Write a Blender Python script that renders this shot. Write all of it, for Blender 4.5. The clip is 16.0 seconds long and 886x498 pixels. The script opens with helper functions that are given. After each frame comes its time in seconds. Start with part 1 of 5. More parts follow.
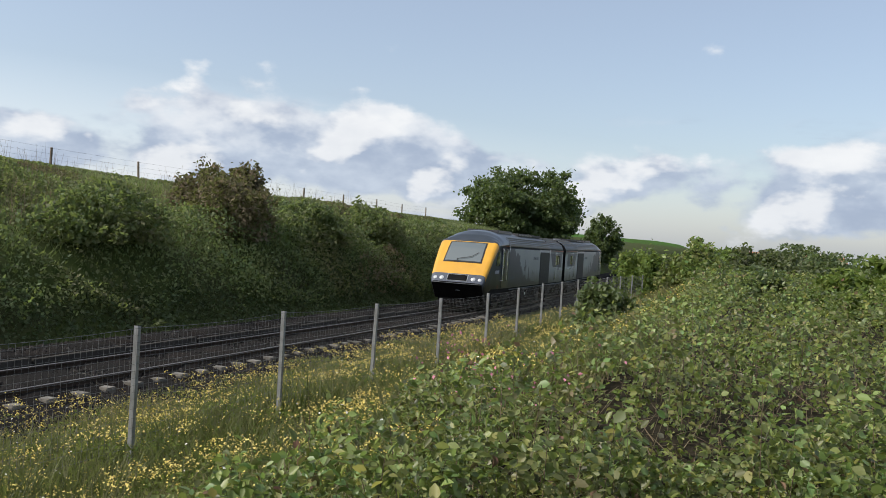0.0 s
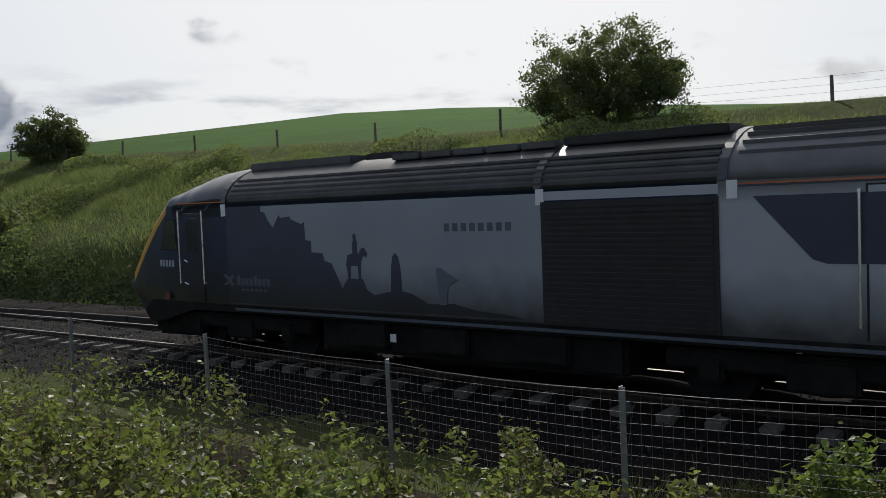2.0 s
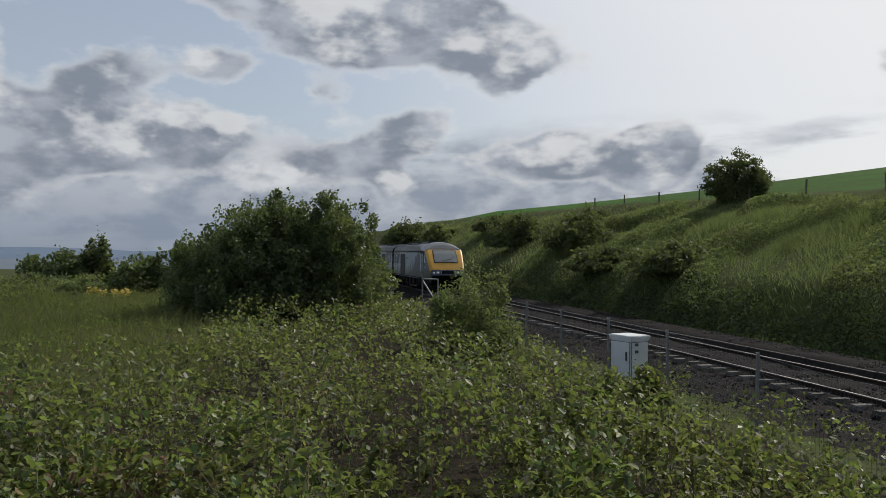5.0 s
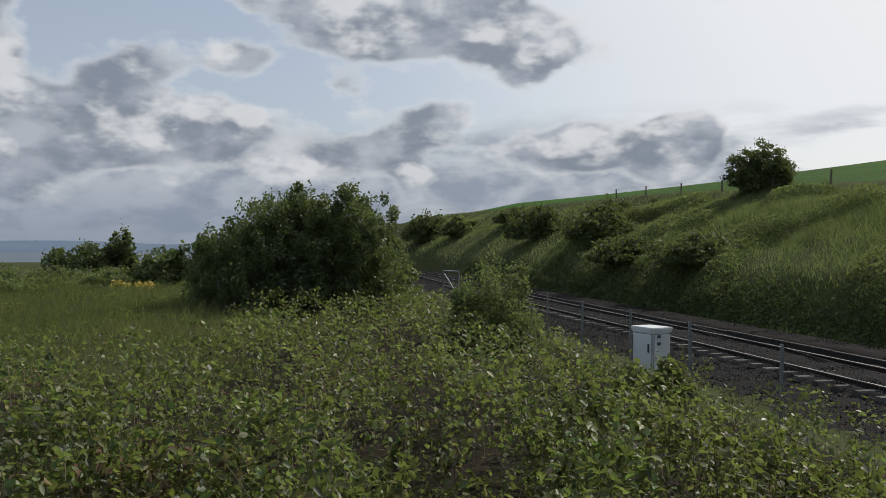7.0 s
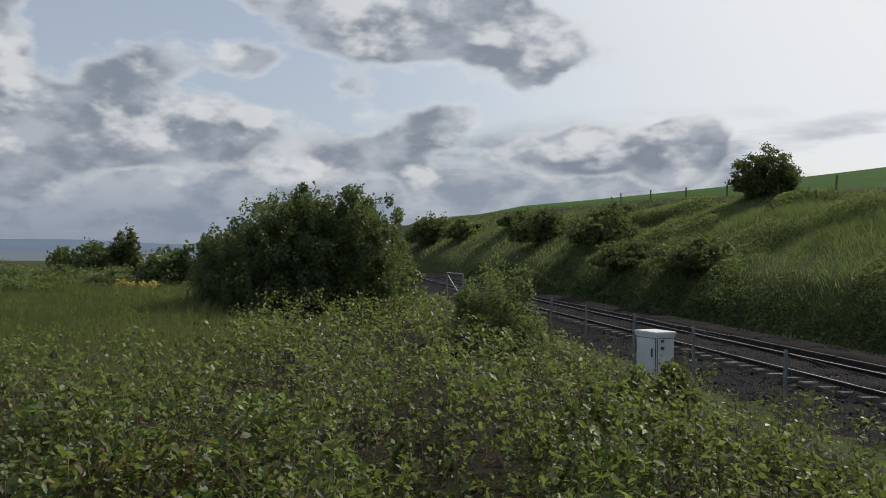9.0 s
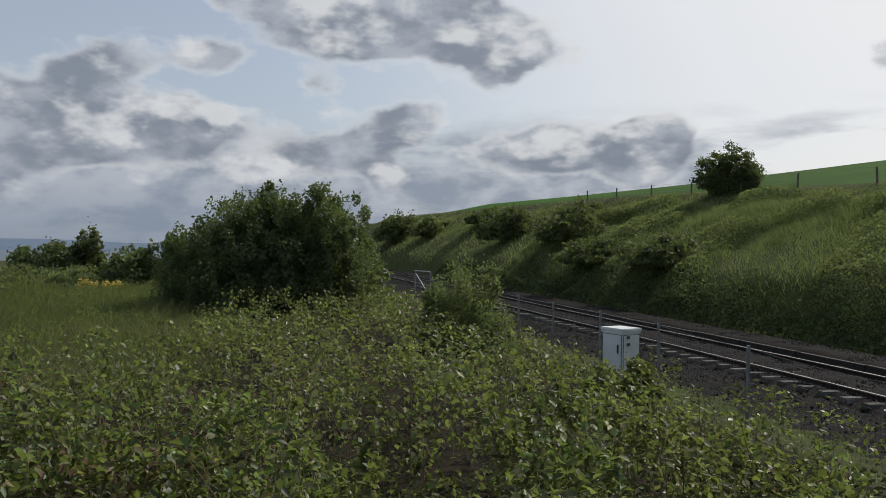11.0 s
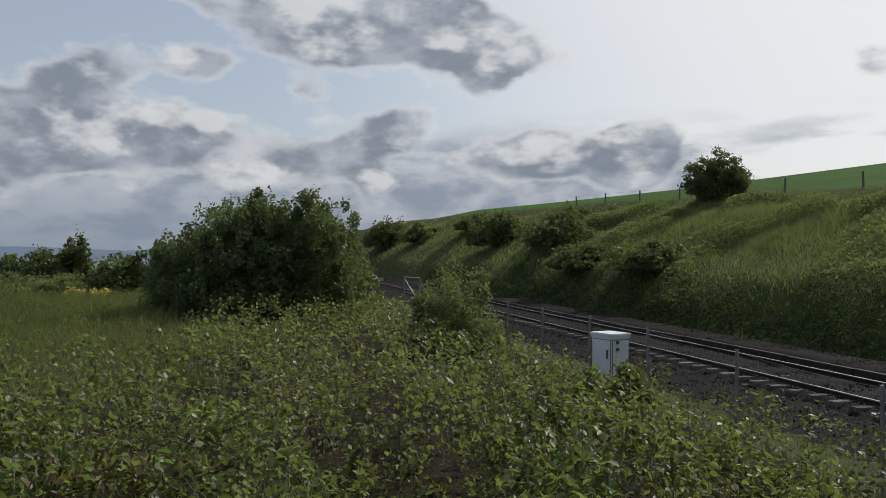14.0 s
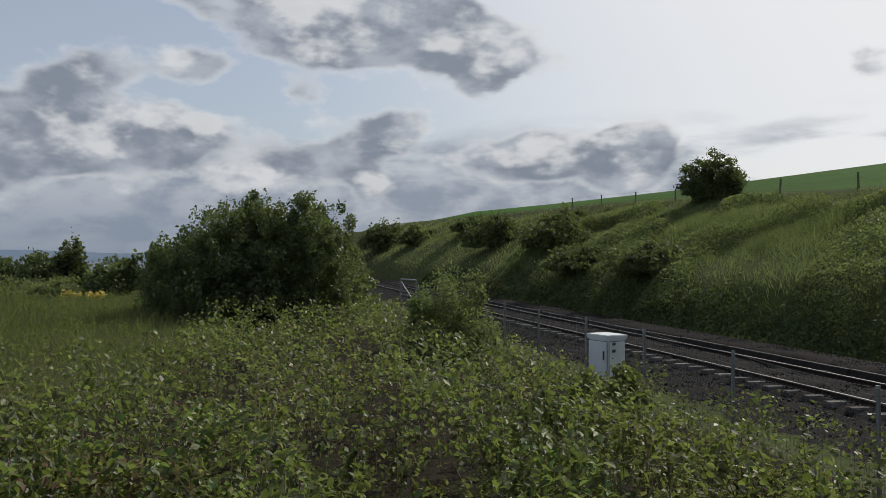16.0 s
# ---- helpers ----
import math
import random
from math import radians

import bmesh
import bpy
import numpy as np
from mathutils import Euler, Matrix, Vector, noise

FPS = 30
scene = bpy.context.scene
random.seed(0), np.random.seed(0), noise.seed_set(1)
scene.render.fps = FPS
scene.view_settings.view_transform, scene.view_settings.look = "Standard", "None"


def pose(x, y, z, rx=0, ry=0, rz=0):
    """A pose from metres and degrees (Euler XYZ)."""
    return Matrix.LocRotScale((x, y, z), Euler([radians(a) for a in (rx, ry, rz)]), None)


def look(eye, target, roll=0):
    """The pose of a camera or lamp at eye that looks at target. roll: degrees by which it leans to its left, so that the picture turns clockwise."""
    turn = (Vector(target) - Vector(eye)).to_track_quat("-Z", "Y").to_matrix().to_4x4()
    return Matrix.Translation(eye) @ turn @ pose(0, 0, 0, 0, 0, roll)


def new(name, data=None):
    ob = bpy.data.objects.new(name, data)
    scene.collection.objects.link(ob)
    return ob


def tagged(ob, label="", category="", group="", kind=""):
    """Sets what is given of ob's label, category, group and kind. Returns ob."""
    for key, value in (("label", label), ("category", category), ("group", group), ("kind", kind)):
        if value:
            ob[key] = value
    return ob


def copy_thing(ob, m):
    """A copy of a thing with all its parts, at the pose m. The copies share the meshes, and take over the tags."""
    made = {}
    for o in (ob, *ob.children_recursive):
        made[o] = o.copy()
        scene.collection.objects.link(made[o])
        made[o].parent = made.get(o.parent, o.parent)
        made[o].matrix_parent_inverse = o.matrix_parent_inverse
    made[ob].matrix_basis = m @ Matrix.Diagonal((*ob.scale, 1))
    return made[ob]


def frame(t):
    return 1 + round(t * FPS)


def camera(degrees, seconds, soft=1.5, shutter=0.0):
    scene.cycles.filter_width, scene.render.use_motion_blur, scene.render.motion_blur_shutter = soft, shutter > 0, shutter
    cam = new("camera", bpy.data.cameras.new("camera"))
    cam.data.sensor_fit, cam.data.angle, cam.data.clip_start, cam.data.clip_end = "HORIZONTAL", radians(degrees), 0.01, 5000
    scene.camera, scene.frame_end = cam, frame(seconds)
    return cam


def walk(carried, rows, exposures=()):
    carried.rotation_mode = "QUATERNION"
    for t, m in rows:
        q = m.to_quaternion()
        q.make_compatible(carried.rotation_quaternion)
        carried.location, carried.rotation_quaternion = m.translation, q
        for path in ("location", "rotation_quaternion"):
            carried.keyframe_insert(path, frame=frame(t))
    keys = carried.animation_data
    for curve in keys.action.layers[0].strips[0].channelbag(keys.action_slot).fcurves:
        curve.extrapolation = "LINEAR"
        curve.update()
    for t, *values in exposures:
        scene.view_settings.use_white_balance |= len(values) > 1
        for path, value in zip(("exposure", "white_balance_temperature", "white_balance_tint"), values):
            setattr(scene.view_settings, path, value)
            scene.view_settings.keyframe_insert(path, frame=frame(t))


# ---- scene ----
# ---------- camera: held at arm's length by somebody who turns on the spot ----------
cam = camera(54.9, 16.0, soft=0.8)
EYE = 2.70          # above the rail head
ARM = 0.32
TURNS = [           # seconds, heading, pitch, lean
    (0, -68.45, -0.95, -3.56),
    (0.5, -63.24, -1.22, -3.74),
    (0.9, -50.86, -1.78, -3.50),
    (1.2, -32.07, -2.40, -2.64),
    (1.4, -14.43, -2.78, -1.45),
    (1.5, -4.50, -2.96, -0.78),
    (1.7, 15.61, -3.14, 0.79),
    (1.9, 33.24, -2.96, 1.80),
    (2, 40.50, -2.98, 2.22),
    (2.1, 46.70, -2.53, 1.89),
    (2.4, 59.39, -1.57, 2.06),
    (2.5, 62.21, -1.37, 1.60),
    (3, 70.72, -0.12, 0.31),
    (3.5, 75.63, 0.18, -0.12),
    (4, 79.38, 0.73, -0.41),
    (4.5, 82.37, 0.81, -0.55),
    (7, 85.01, -0.20, -0.23),
    (7.5, 85.25, -0.35, -0.08),
    (8, 85.52, -0.37, 0.11),
    (8.5, 85.52, -0.24, -0.02),
    (9, 85.28, -0.05, -0.76),
    (11.5, 82.85, -0.18, -0.32),
    (12, 82.74, -0.23, -0.18),
    (12.5, 82.43, -0.33, -0.22),
    (13, 82.32, -0.12, -0.30),
    (13.5, 82.42, 0.08, -0.33),
    (14, 82.42, 0.25, -0.30),
    (14.5, 82.29, 0.48, -0.08),
    (15, 81.91, 0.40, -0.02),
    (15.5, 81.97, 0.37, -0.01),
    (16, 82.17, 0.38, -0.13),
]
def held(yaw, pitch, lean):
    a = radians(yaw)
    return pose(-ARM * math.sin(a), ARM * math.cos(a), EYE, 90 + pitch, lean, yaw)
walk(cam, [(t, held(y, p, r)) for t, y, p, r in TURNS], exposures=[(0.0, 0.38), (1.0, 0.42), (1.5, 0.36), (2.0, -0.25), (3.0, -0.32), (4.0, -0.24), (4.5, -0.34), (7.0, -0.28), (9.0, -0.30), (16.0, -0.34)])

# ---------- light ----------
SUN_AZ, SUN_EL = 38.0, 39.0      # heading counted from +y towards -x
sun_dir = Vector((-math.sin(radians(SUN_AZ)) * math.cos(radians(SUN_EL)), math.cos(radians(SUN_AZ)) * math.cos(radians(SUN_EL)), math.sin(radians(SUN_EL))))
sun = new("sun", bpy.data.lights.new("sun", "SUN"))
sun.data.energy, sun.data.angle, sun.data.color = 3.6, radians(0.6), (1.0, 0.94, 0.86)
sun.matrix_world = look(sun_dir * 50, (0, 0, 0))

def build_world():
    w = bpy.data.worlds.new("sky")
    scene.world = w
    w.use_nodes = True
    nt = w.node_tree
    nt.nodes.clear()
    N, L = nt.nodes.new, nt.links.new
    def mth(op, a, b=None, c=None, clamp=False):
        n = N("ShaderNodeMath"); n.operation = op; n.use_clamp = clamp
        for i, v in enumerate((a, b, c)):
            if v is None: continue
            if isinstance(v, (int, float)): n.inputs[i].default_value = v
            else: L(v, n.inputs[i])
        return n.outputs[0]
    def ramp(v, lo, hi):
        n = N("ShaderNodeMapRange"); n.interpolation_type = "SMOOTHSTEP"
        n.inputs[1].default_value, n.inputs[2].default_value = lo, hi
        L(v, n.inputs[0]); return n.outputs[0]
    def mix(f, a, b):
        n = N("ShaderNodeMix"); n.data_type = "RGBA"
        for s, v in ((0, f), (6, a), (7, b)):
            if isinstance(v, (int, float)): n.inputs[s].default_value = v
            elif isinstance(v, tuple): n.inputs[s].default_value = (*v, 1)
            else: L(v, n.inputs[s])
        return n.outputs[2]
    co = N("ShaderNodeTexCoord").outputs["Generated"]
    sep = N("ShaderNodeSeparateXYZ"); L(co, sep.inputs[0])
    X, Y, Z = sep.outputs
    az = mth("MULTIPLY", mth("ARCTAN2", mth("MULTIPLY", X, -1.0), Y), 57.2958)
    el = mth("MULTIPLY", mth("ARCSINE", Z), 57.2958)
    sky = N("ShaderNodeTexSky")
    sky.sky_type, sky.sun_disc = "NISHITA", False
    sky.sun_elevation, sky.sun_rotation = radians(SUN_EL), radians(-SUN_AZ)
    sky.air_density, sky.dust_density, sky.ozone_density = 1.0, 1.6, 1.2
    base = N("ShaderNodeVectorMath"); base.operation = "SCALE"; base.inputs[3].default_value = 0.105
    L(sky.outputs[0], base.inputs[0])
    # thin veil that whitens the sky round the sun and near the horizon
    dt = N("ShaderNodeVectorMath"); dt.operation = "DOT_PRODUCT"; L(co, dt.inputs[0]); dt.inputs[1].default_value = sun_dir
    veil = mth("MULTIPLY", ramp(dt.outputs["Value"], 0.35, 1.0), 0.8)
    hz = mth("MULTIPLY", ramp(el, 16.0, 0.0), mth("MULTIPLY_ADD", ramp(az, -90.0, -40.0), 0.25, 0.30))
    veil = mth("MAXIMUM", mth("MAXIMUM", veil, hz), mth("MULTIPLY_ADD", ramp(az, -30.0, 30.0), 0.16, 0.20))
    col = mix(veil, base.outputs[0], (0.80, 0.85, 0.95))
    col = mix(mth("MULTIPLY", ramp(dt.outputs["Value"], 0.52, 0.98), 0.84), col, (1.10, 1.10, 1.09))
    # cloud fields: heading, height, half widths, weight
    FIELDS = [(-52, 4.6, 12, 3.3, 0.36), (-63, 5.2, 7, 3.0, 0.32), (-38, 4.0, 9, 3.0, 0.18), (-76, 4.5, 7, 3.0, 0.26), (-92, 3.4, 9, 3.4, 0.34),
              (-110, 4, 12, 4, 0.3), (3, 10.5, 4.0, 2.4, 0.19), (14, 7.4, 3.6, 1.4, 0.10), (56, 11.6, 2.4, 1.8, 0.20), (73.0, 6.6, 4.6, 2.4, 0.40), (69.5, 6.9, 2.6, 1.6, 0.14), (79, 6.4, 4.0, 1.6, 0.22),
              (88, 15.8, 7.5, 4.0, 0.46), (80, 13.4, 5.0, 2.4, 0.40), (106, 7.2, 8.0, 2.6, 0.40), (92.5, 6.4, 4.5, 1.8, 0.30), (86, 8.7, 2.6, 1.2, 0.22), (92, 10.0, 3.2, 1.2, 0.26), (98, 12.0, 2.4, 1.3, 0.26), (104.5, 11.0, 3.0, 1.6, 0.18), (114, 13.5, 4.5, 3.2, 0.36), (98.5, 16.6, 2.4, 1.6, 0.30), (122, 7, 12, 6, 0.34), (97, 5.2, 20, 4.6, 0.11), (68.6, 7.6, 1.6, 1.3, 0.16)]
    cov = 0.0
    for a, e, wa, we, k in FIELDS:
        da = mth("DIVIDE", mth("SUBTRACT", az, float(a)), float(wa))
        de = mth("DIVIDE", mth("SUBTRACT", el, float(e)), float(we))
        g = mth("POWER", 2.71828, mth("MULTIPLY", mth("ADD", mth("MULTIPLY", da, da), mth("MULTIPLY", de, de)), -1.0))
        cov = mth("MULTIPLY_ADD", g, float(k), cov)
    def puffs(off, scale, detail, squash=1.9, rough=0.54):
        mp = N("ShaderNodeMapping"); mp.inputs["Scale"].default_value = (1, 1, squash)
        mp.inputs["Location"].default_value = (sun_dir.x * off, sun_dir.y * off, sun_dir.z * off * squash)
        L(co, mp.inputs[0])
        n = N("ShaderNodeTexNoise"); n.inputs["Scale"].default_value = scale
        n.inputs["Detail"].default_value = detail; n.inputs["Roughness"].default_value = rough
        L(mp.outputs[0], n.inputs["Vector"]); return n.outputs["Fac"]
    a0, a1, a2, a3 = puffs(0, 8.0, 10, rough=0.5), puffs(0.034, 8.0, 4), puffs(0, 8.0, 1.5), puffs(0.3, 15.0, 4)
    a4 = puffs(0, 8.0, 4)
    # low layered cloud over the estuary
    lay = puffs(0.1, 6.0, 6, 5.0)
    band = mth("DIVIDE", mth("SUBTRACT", el, 4.2), 4.2)
    band = mth("POWER", 2.71828, mth("MULTIPLY", mth("MULTIPLY", band, band), -1.0))
    low = ramp(mth("MULTIPLY_ADD", mth("MULTIPLY", band, ramp(az, 52.0, 78.0)), 0.34, lay), 0.54, 0.78)
    low = mth("MULTIPLY", low, ramp(el, 10.0, 6.0))
    col = mix(mth("MULTIPLY", low, 0.92), col, mix(ramp(a3, 0.36, 0.64), (0.30, 0.35, 0.44), (0.54, 0.58, 0.65)))
    dens = mth("ADD", a0, cov)
    mask = ramp(dens, 0.64, 0.76)
    mask = mth("MULTIPLY", mask, ramp(el, -0.5, 1.5))
    lit = ramp(mth("MULTIPLY_ADD", mth("SUBTRACT", a0, a4), 1.2, mth("SUBTRACT", a4, a1)), -0.01, 0.14)
    thick = ramp(mth("ADD", mth("MULTIPLY_ADD", a2, 0.45, mth("MULTIPLY", a0, 0.55)), cov), 0.64, 0.78)
    # towards the sun the clouds are grey with bright rims, away from it white with grey bellies
    grey = mix(ramp(a3, 0.34, 0.66), (0.27, 0.31, 0.38), (0.50, 0.54, 0.61))
    back = mix(mth("MULTIPLY", thick, mth("MULTIPLY_ADD", lit, -0.75, 1.0)), (0.92, 0.93, 0.94), grey)
    belly = ramp(mth("MULTIPLY_ADD", mth("SUBTRACT", a3, 0.5), 9.0, el), 9.0, 3.4)
    belly = mth("MULTIPLY", mth("MULTIPLY_ADD", lit, -0.75, 1.0), mth("MULTIPLY_ADD", belly, 0.8, 0.35))
    front = mix(belly, (0.74, 0.745, 0.75), mix(ramp(a3, 0.3, 0.7), (0.30, 0.36, 0.47), (0.44, 0.50, 0.59)))
    shade = mix(ramp(az, 0.0, 50.0), front, back)
    col = mix(mth("MULTIPLY", mask, 0.95), col, shade)
    col = mix(ramp(el, 0.3, -2.0), col, (0.30, 0.36, 0.42))
    # blue-grey haze low over the water
    col = mix(mth("MULTIPLY", mth("MULTIPLY", ramp(el, 5.5, 0.2), ramp(az, 70.0, 100.0)), 0.72), col, (0.27, 0.33, 0.43))
    bg = N("ShaderNodeBackground"); L(col, bg.inputs[0]); bg.inputs[1].default_value = 1.0
    out = N("ShaderNodeOutputWorld"); L(bg.outputs[0], out.inputs[0])
build_world()

# ---------- materials ----------
def material(name, c1, c2, scale=6.0, rough=0.8, metal=0.0, bump=0.0, bscale=60.0, island=0.0, obj=0.0, transl=0.0, spec=0.4, c3=None, big=0.4, coat=0.0, grime=False):
    """Two mottled colours, a large-scale stain, fine relief; island and obj vary the brightness piece by piece."""
    m = bpy.data.materials.new(name)
    m.use_nodes = True
    nt = m.node_tree
    N, L = nt.nodes.new, nt.links.new
    b = nt.nodes["Principled BSDF"]
    b.inputs["Roughness"].default_value, b.inputs["Metallic"].default_value = rough, metal
    b.inputs["Specular IOR Level"].default_value = spec
    b.inputs["Coat Weight"].default_value = coat
    co = N("ShaderNodeTexCoord").outputs["Object"]
    def noise_at(s, d=5):
        n = N("ShaderNodeTexNoise"); n.inputs["Scale"].default_value = s; n.inputs["Detail"].default_value = d
        L(co, n.inputs["Vector"]); return n.outputs["Fac"]
    def mixc(f, a, bb, kind="MIX"):
        n = N("ShaderNodeMix"); n.data_type = "RGBA"; n.blend_type = kind
        for s, v in ((0, f), (6, a), (7, bb)):
            if isinstance(v, (int, float)): n.inputs[s].default_value = v
            elif isinstance(v, tuple): n.inputs[s].default_value = (*v, 1)
            else: L(v, n.inputs[s])
        return n.outputs[2]
    def rng(v, lo, hi, a=0.0, bb=1.0):
        n = N("ShaderNodeMapRange"); n.inputs[1].default_value, n.inputs[2].default_value = lo, hi
        n.inputs[3].default_value, n.inputs[4].default_value = a, bb
        L(v, n.inputs[0]); return n.outputs[0]
    col = mixc(rng(noise_at(scale), 0.32, 0.68), tuple(c1), tuple(c2))
    if c3 is not None:
        col = mixc(rng(noise_at(big, 3), 0.45, 0.7), col, tuple(c3))
    if island > 0:
        r = N("ShaderNodeNewGeometry").outputs["Random Per Island"]
        h = N("ShaderNodeHueSaturation"); L(col, h.inputs["Color"])
        L(rng(r, 0, 1, 1 - island, 1 + island), h.inputs["Value"])
        w = N("ShaderNodeTexWhiteNoise"); w.noise_dimensions = "1D"; L(r, w.inputs["W"])
        L(rng(w.outputs["Value"], 0, 1, 0.5 - island * 0.07, 0.5 + island * 0.05), h.inputs["Hue"])
        col = h.outputs[0]
    if obj > 0:
        r = N("ShaderNodeObjectInfo").outputs["Random"]
        h = N("ShaderNodeHueSaturation"); L(col, h.inputs["Color"]); L(rng(r, 0, 1, 1 - obj, 1 + obj), h.inputs["Value"])
        col = h.outputs[0]
    if grime:      # brake dust thrown up from the wheels, thinning out upwards
        sp = N("ShaderNodeSeparateXYZ"); L(co, sp.inputs[0])
        ad = N("ShaderNodeMath"); ad.operation = "MULTIPLY_ADD"; ad.inputs[1].default_value = 0.5
        L(noise_at(2.2, 4), ad.inputs[0]); L(sp.outputs[2], ad.inputs[2])
        col = mixc(rng(ad.outputs[0], 2.05, 1.25, 0.0, 0.88), col, (0.016, 0.015, 0.014))
    L(col, b.inputs["Base Color"])
    if bump > 0:
        bp = N("ShaderNodeBump"); bp.inputs["Strength"].default_value = bump; bp.inputs["Distance"].default_value = 0.02
        L(noise_at(bscale, 6), bp.inputs["Height"]); L(bp.outputs[0], b.inputs["Normal"])
    if transl > 0:
        t = N("ShaderNodeBsdfTranslucent"); L(mixc(0.5, col, (0.30, 0.40, 0.075), "MIX"), t.inputs[0])
        s = N("ShaderNodeMixShader"); s.inputs[0].default_value = transl
        L(b.outputs[0], s.inputs[1]); L(t.outputs[0], s.inputs[2])
        L(s.outputs[0], nt.nodes["Material Output"].inputs["Surface"])
    return m

M = {}
M["soil"] = material("soil_and_grass", (0.035, 0.05, 0.014), (0.07, 0.085, 0.026), 3.0, 0.95, bump=0.6, bscale=25, spec=0.05, c3=(0.06, 0.06, 0.03), big=0.25)
# brown leaf litter with the shade of the bramble hollows in its colour
M["shaded_litter"] = material("shade_darkened_litter", (0.016, 0.014, 0.009), (0.034, 0.028, 0.018), 6.0, 0.95, bump=0.8, bscale=30, spec=0.05)
M["field"] = material("sown_field", (0.046, 0.115, 0.020), (0.062, 0.135, 0.026), 0.35, 0.95, spec=0.03, bump=0.3, bscale=8, c3=(0.05, 0.09, 0.02), big=0.03)
M["sea"] = material("estuary_water", (0.10, 0.13, 0.16), (0.13, 0.16, 0.19), 0.02, 0.7)
# hill colour with the blue of distance haze already mixed in
M["far_hill"] = material("haze_tinted_hills", (0.12, 0.17, 0.24), (0.14, 0.19, 0.26), 0.01, 1.0)
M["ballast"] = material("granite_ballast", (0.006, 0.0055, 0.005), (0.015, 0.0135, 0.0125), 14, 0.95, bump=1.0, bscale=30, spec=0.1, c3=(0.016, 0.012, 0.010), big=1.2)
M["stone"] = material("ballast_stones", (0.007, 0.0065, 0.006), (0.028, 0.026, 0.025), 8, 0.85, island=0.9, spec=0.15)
M["sleeper"] = material("weathered_concrete", (0.11, 0.105, 0.095), (0.20, 0.19, 0.17), 9, 0.95, bump=0.4, obj=0.35, spec=0.15, c3=(0.08, 0.065, 0.05), big=3.0)
M["rail"] = material("rusty_rail_web", (0.035, 0.024, 0.018), (0.06, 0.04, 0.03), 8, 0.85, 0.1)
M["railhead"] = material("polished_rail_head", (0.20, 0.19, 0.18), (0.28, 0.26, 0.25), 3, 0.55, 1.0)
M["timber_dark"] = material("tarred_timber", (0.018, 0.015, 0.012), (0.04, 0.034, 0.028), 5, 0.8, bump=0.4, obj=0.2)
M["galv"] = material("galvanised_steel", (0.26, 0.27, 0.28), (0.36, 0.37, 0.38), 12, 0.5, 0.65, c3=(0.2, 0.2, 0.2), big=2)
M["wire"] = material("galvanised_wire", (0.10, 0.105, 0.105), (0.17, 0.175, 0.175), 6, 0.55, 0.4)
M["oldwood"] = material("grey_weathered_wood", (0.12, 0.095, 0.07), (0.22, 0.18, 0.14), 14, 0.9, bump=0.5, obj=0.2)
M["bramble"] = material("bramble_leaves", (0.045, 0.072, 0.024), (0.150, 0.172, 0.052), 0.9, 0.5, island=0.9, transl=0.45, spec=0.4, c3=(0.12, 0.095, 0.04), big=0.7)
M["bramble_y"] = material("yellowing_leaves", (0.16, 0.17, 0.035), (0.24, 0.21, 0.04), 2, 0.5, island=0.3, transl=0.4)
M["dead"] = material("dead_brown_leaves", (0.085, 0.055, 0.035), (0.16, 0.11, 0.07), 3, 0.8, island=0.6, transl=0.25, spec=0.1)
M["stem"] = material("dry_stems", (0.10, 0.075, 0.045), (0.20, 0.16, 0.10), 5, 0.8, island=0.4)
M["grass"] = material("long_grass", (0.062, 0.075, 0.026), (0.118, 0.118, 0.046), 0.8, 0.6, island=0.4, transl=0.35, c3=(0.19, 0.16, 0.07), big=0.35)
M["meadow"] = material("meadow_grass", (0.050, 0.064, 0.030), (0.088, 0.098, 0.046), 0.6, 0.7, island=0.4, transl=0.4, spec=0.2, c3=(0.14, 0.125, 0.07), big=0.22)
M["herb"] = material("small_herb_leaves", (0.065, 0.10, 0.028), (0.145, 0.175, 0.052), 1.0, 0.65, island=0.7, transl=0.45, spec=0.1, c3=(0.13, 0.11, 0.05), big=0.8)
M["bankgrass"] = material("bank_grass", (0.098, 0.130, 0.064), (0.168, 0.200, 0.098), 0.5, 0.6, island=0.4, transl=0.5, c3=(0.16, 0.165, 0.08), big=0.2)
M["scrub"] = material("scrub_leaves", (0.092, 0.125, 0.062), (0.16, 0.188, 0.092), 0.6, 0.6, island=0.6, transl=0.48, spec=0.25, c3=(0.12, 0.105, 0.06), big=0.3)
# scrub green darkened to carry the shade along the foot of the bank
M["shaded_foot"] = material("shade_dark_foot_leaves", (0.050, 0.070, 0.036), (0.085, 0.105, 0.052), 0.9, 0.7, island=0.5, transl=0.25, spec=0.2)
M["reddish"] = material("bronze_scrub_leaves", (0.10, 0.075, 0.05), (0.15, 0.115, 0.07), 1.2, 0.6, island=0.4, transl=0.3, spec=0.25)
M["bush"] = material("sallow_leaves", (0.060, 0.086, 0.040), (0.105, 0.132, 0.062), 0.9, 0.5, island=0.5, transl=0.36, spec=0.35)
M["elder"] = material("elder_leaves", (0.075, 0.12, 0.025), (0.14, 0.19, 0.04), 2, 0.5, island=0.35, transl=0.4)
M["tree"] = material("tree_leaves", (0.042, 0.070, 0.028), (0.080, 0.112, 0.044), 0.7, 0.5, island=0.4, transl=0.35)
M["thorn"] = material("hawthorn_leaves", (0.055, 0.070, 0.036), (0.088, 0.102, 0.050), 0.9, 0.6, island=0.5, transl=0.34, spec=0.25)
M["bark"] = material("bark", (0.05, 0.04, 0.03), (0.10, 0.085, 0.065), 12, 0.95, bump=0.8)
M["yellow_flower"] = material("yellow_petals", (0.62, 0.47, 0.08), (0.74, 0.62, 0.20), 4, 0.6, island=0.2, transl=0.2)
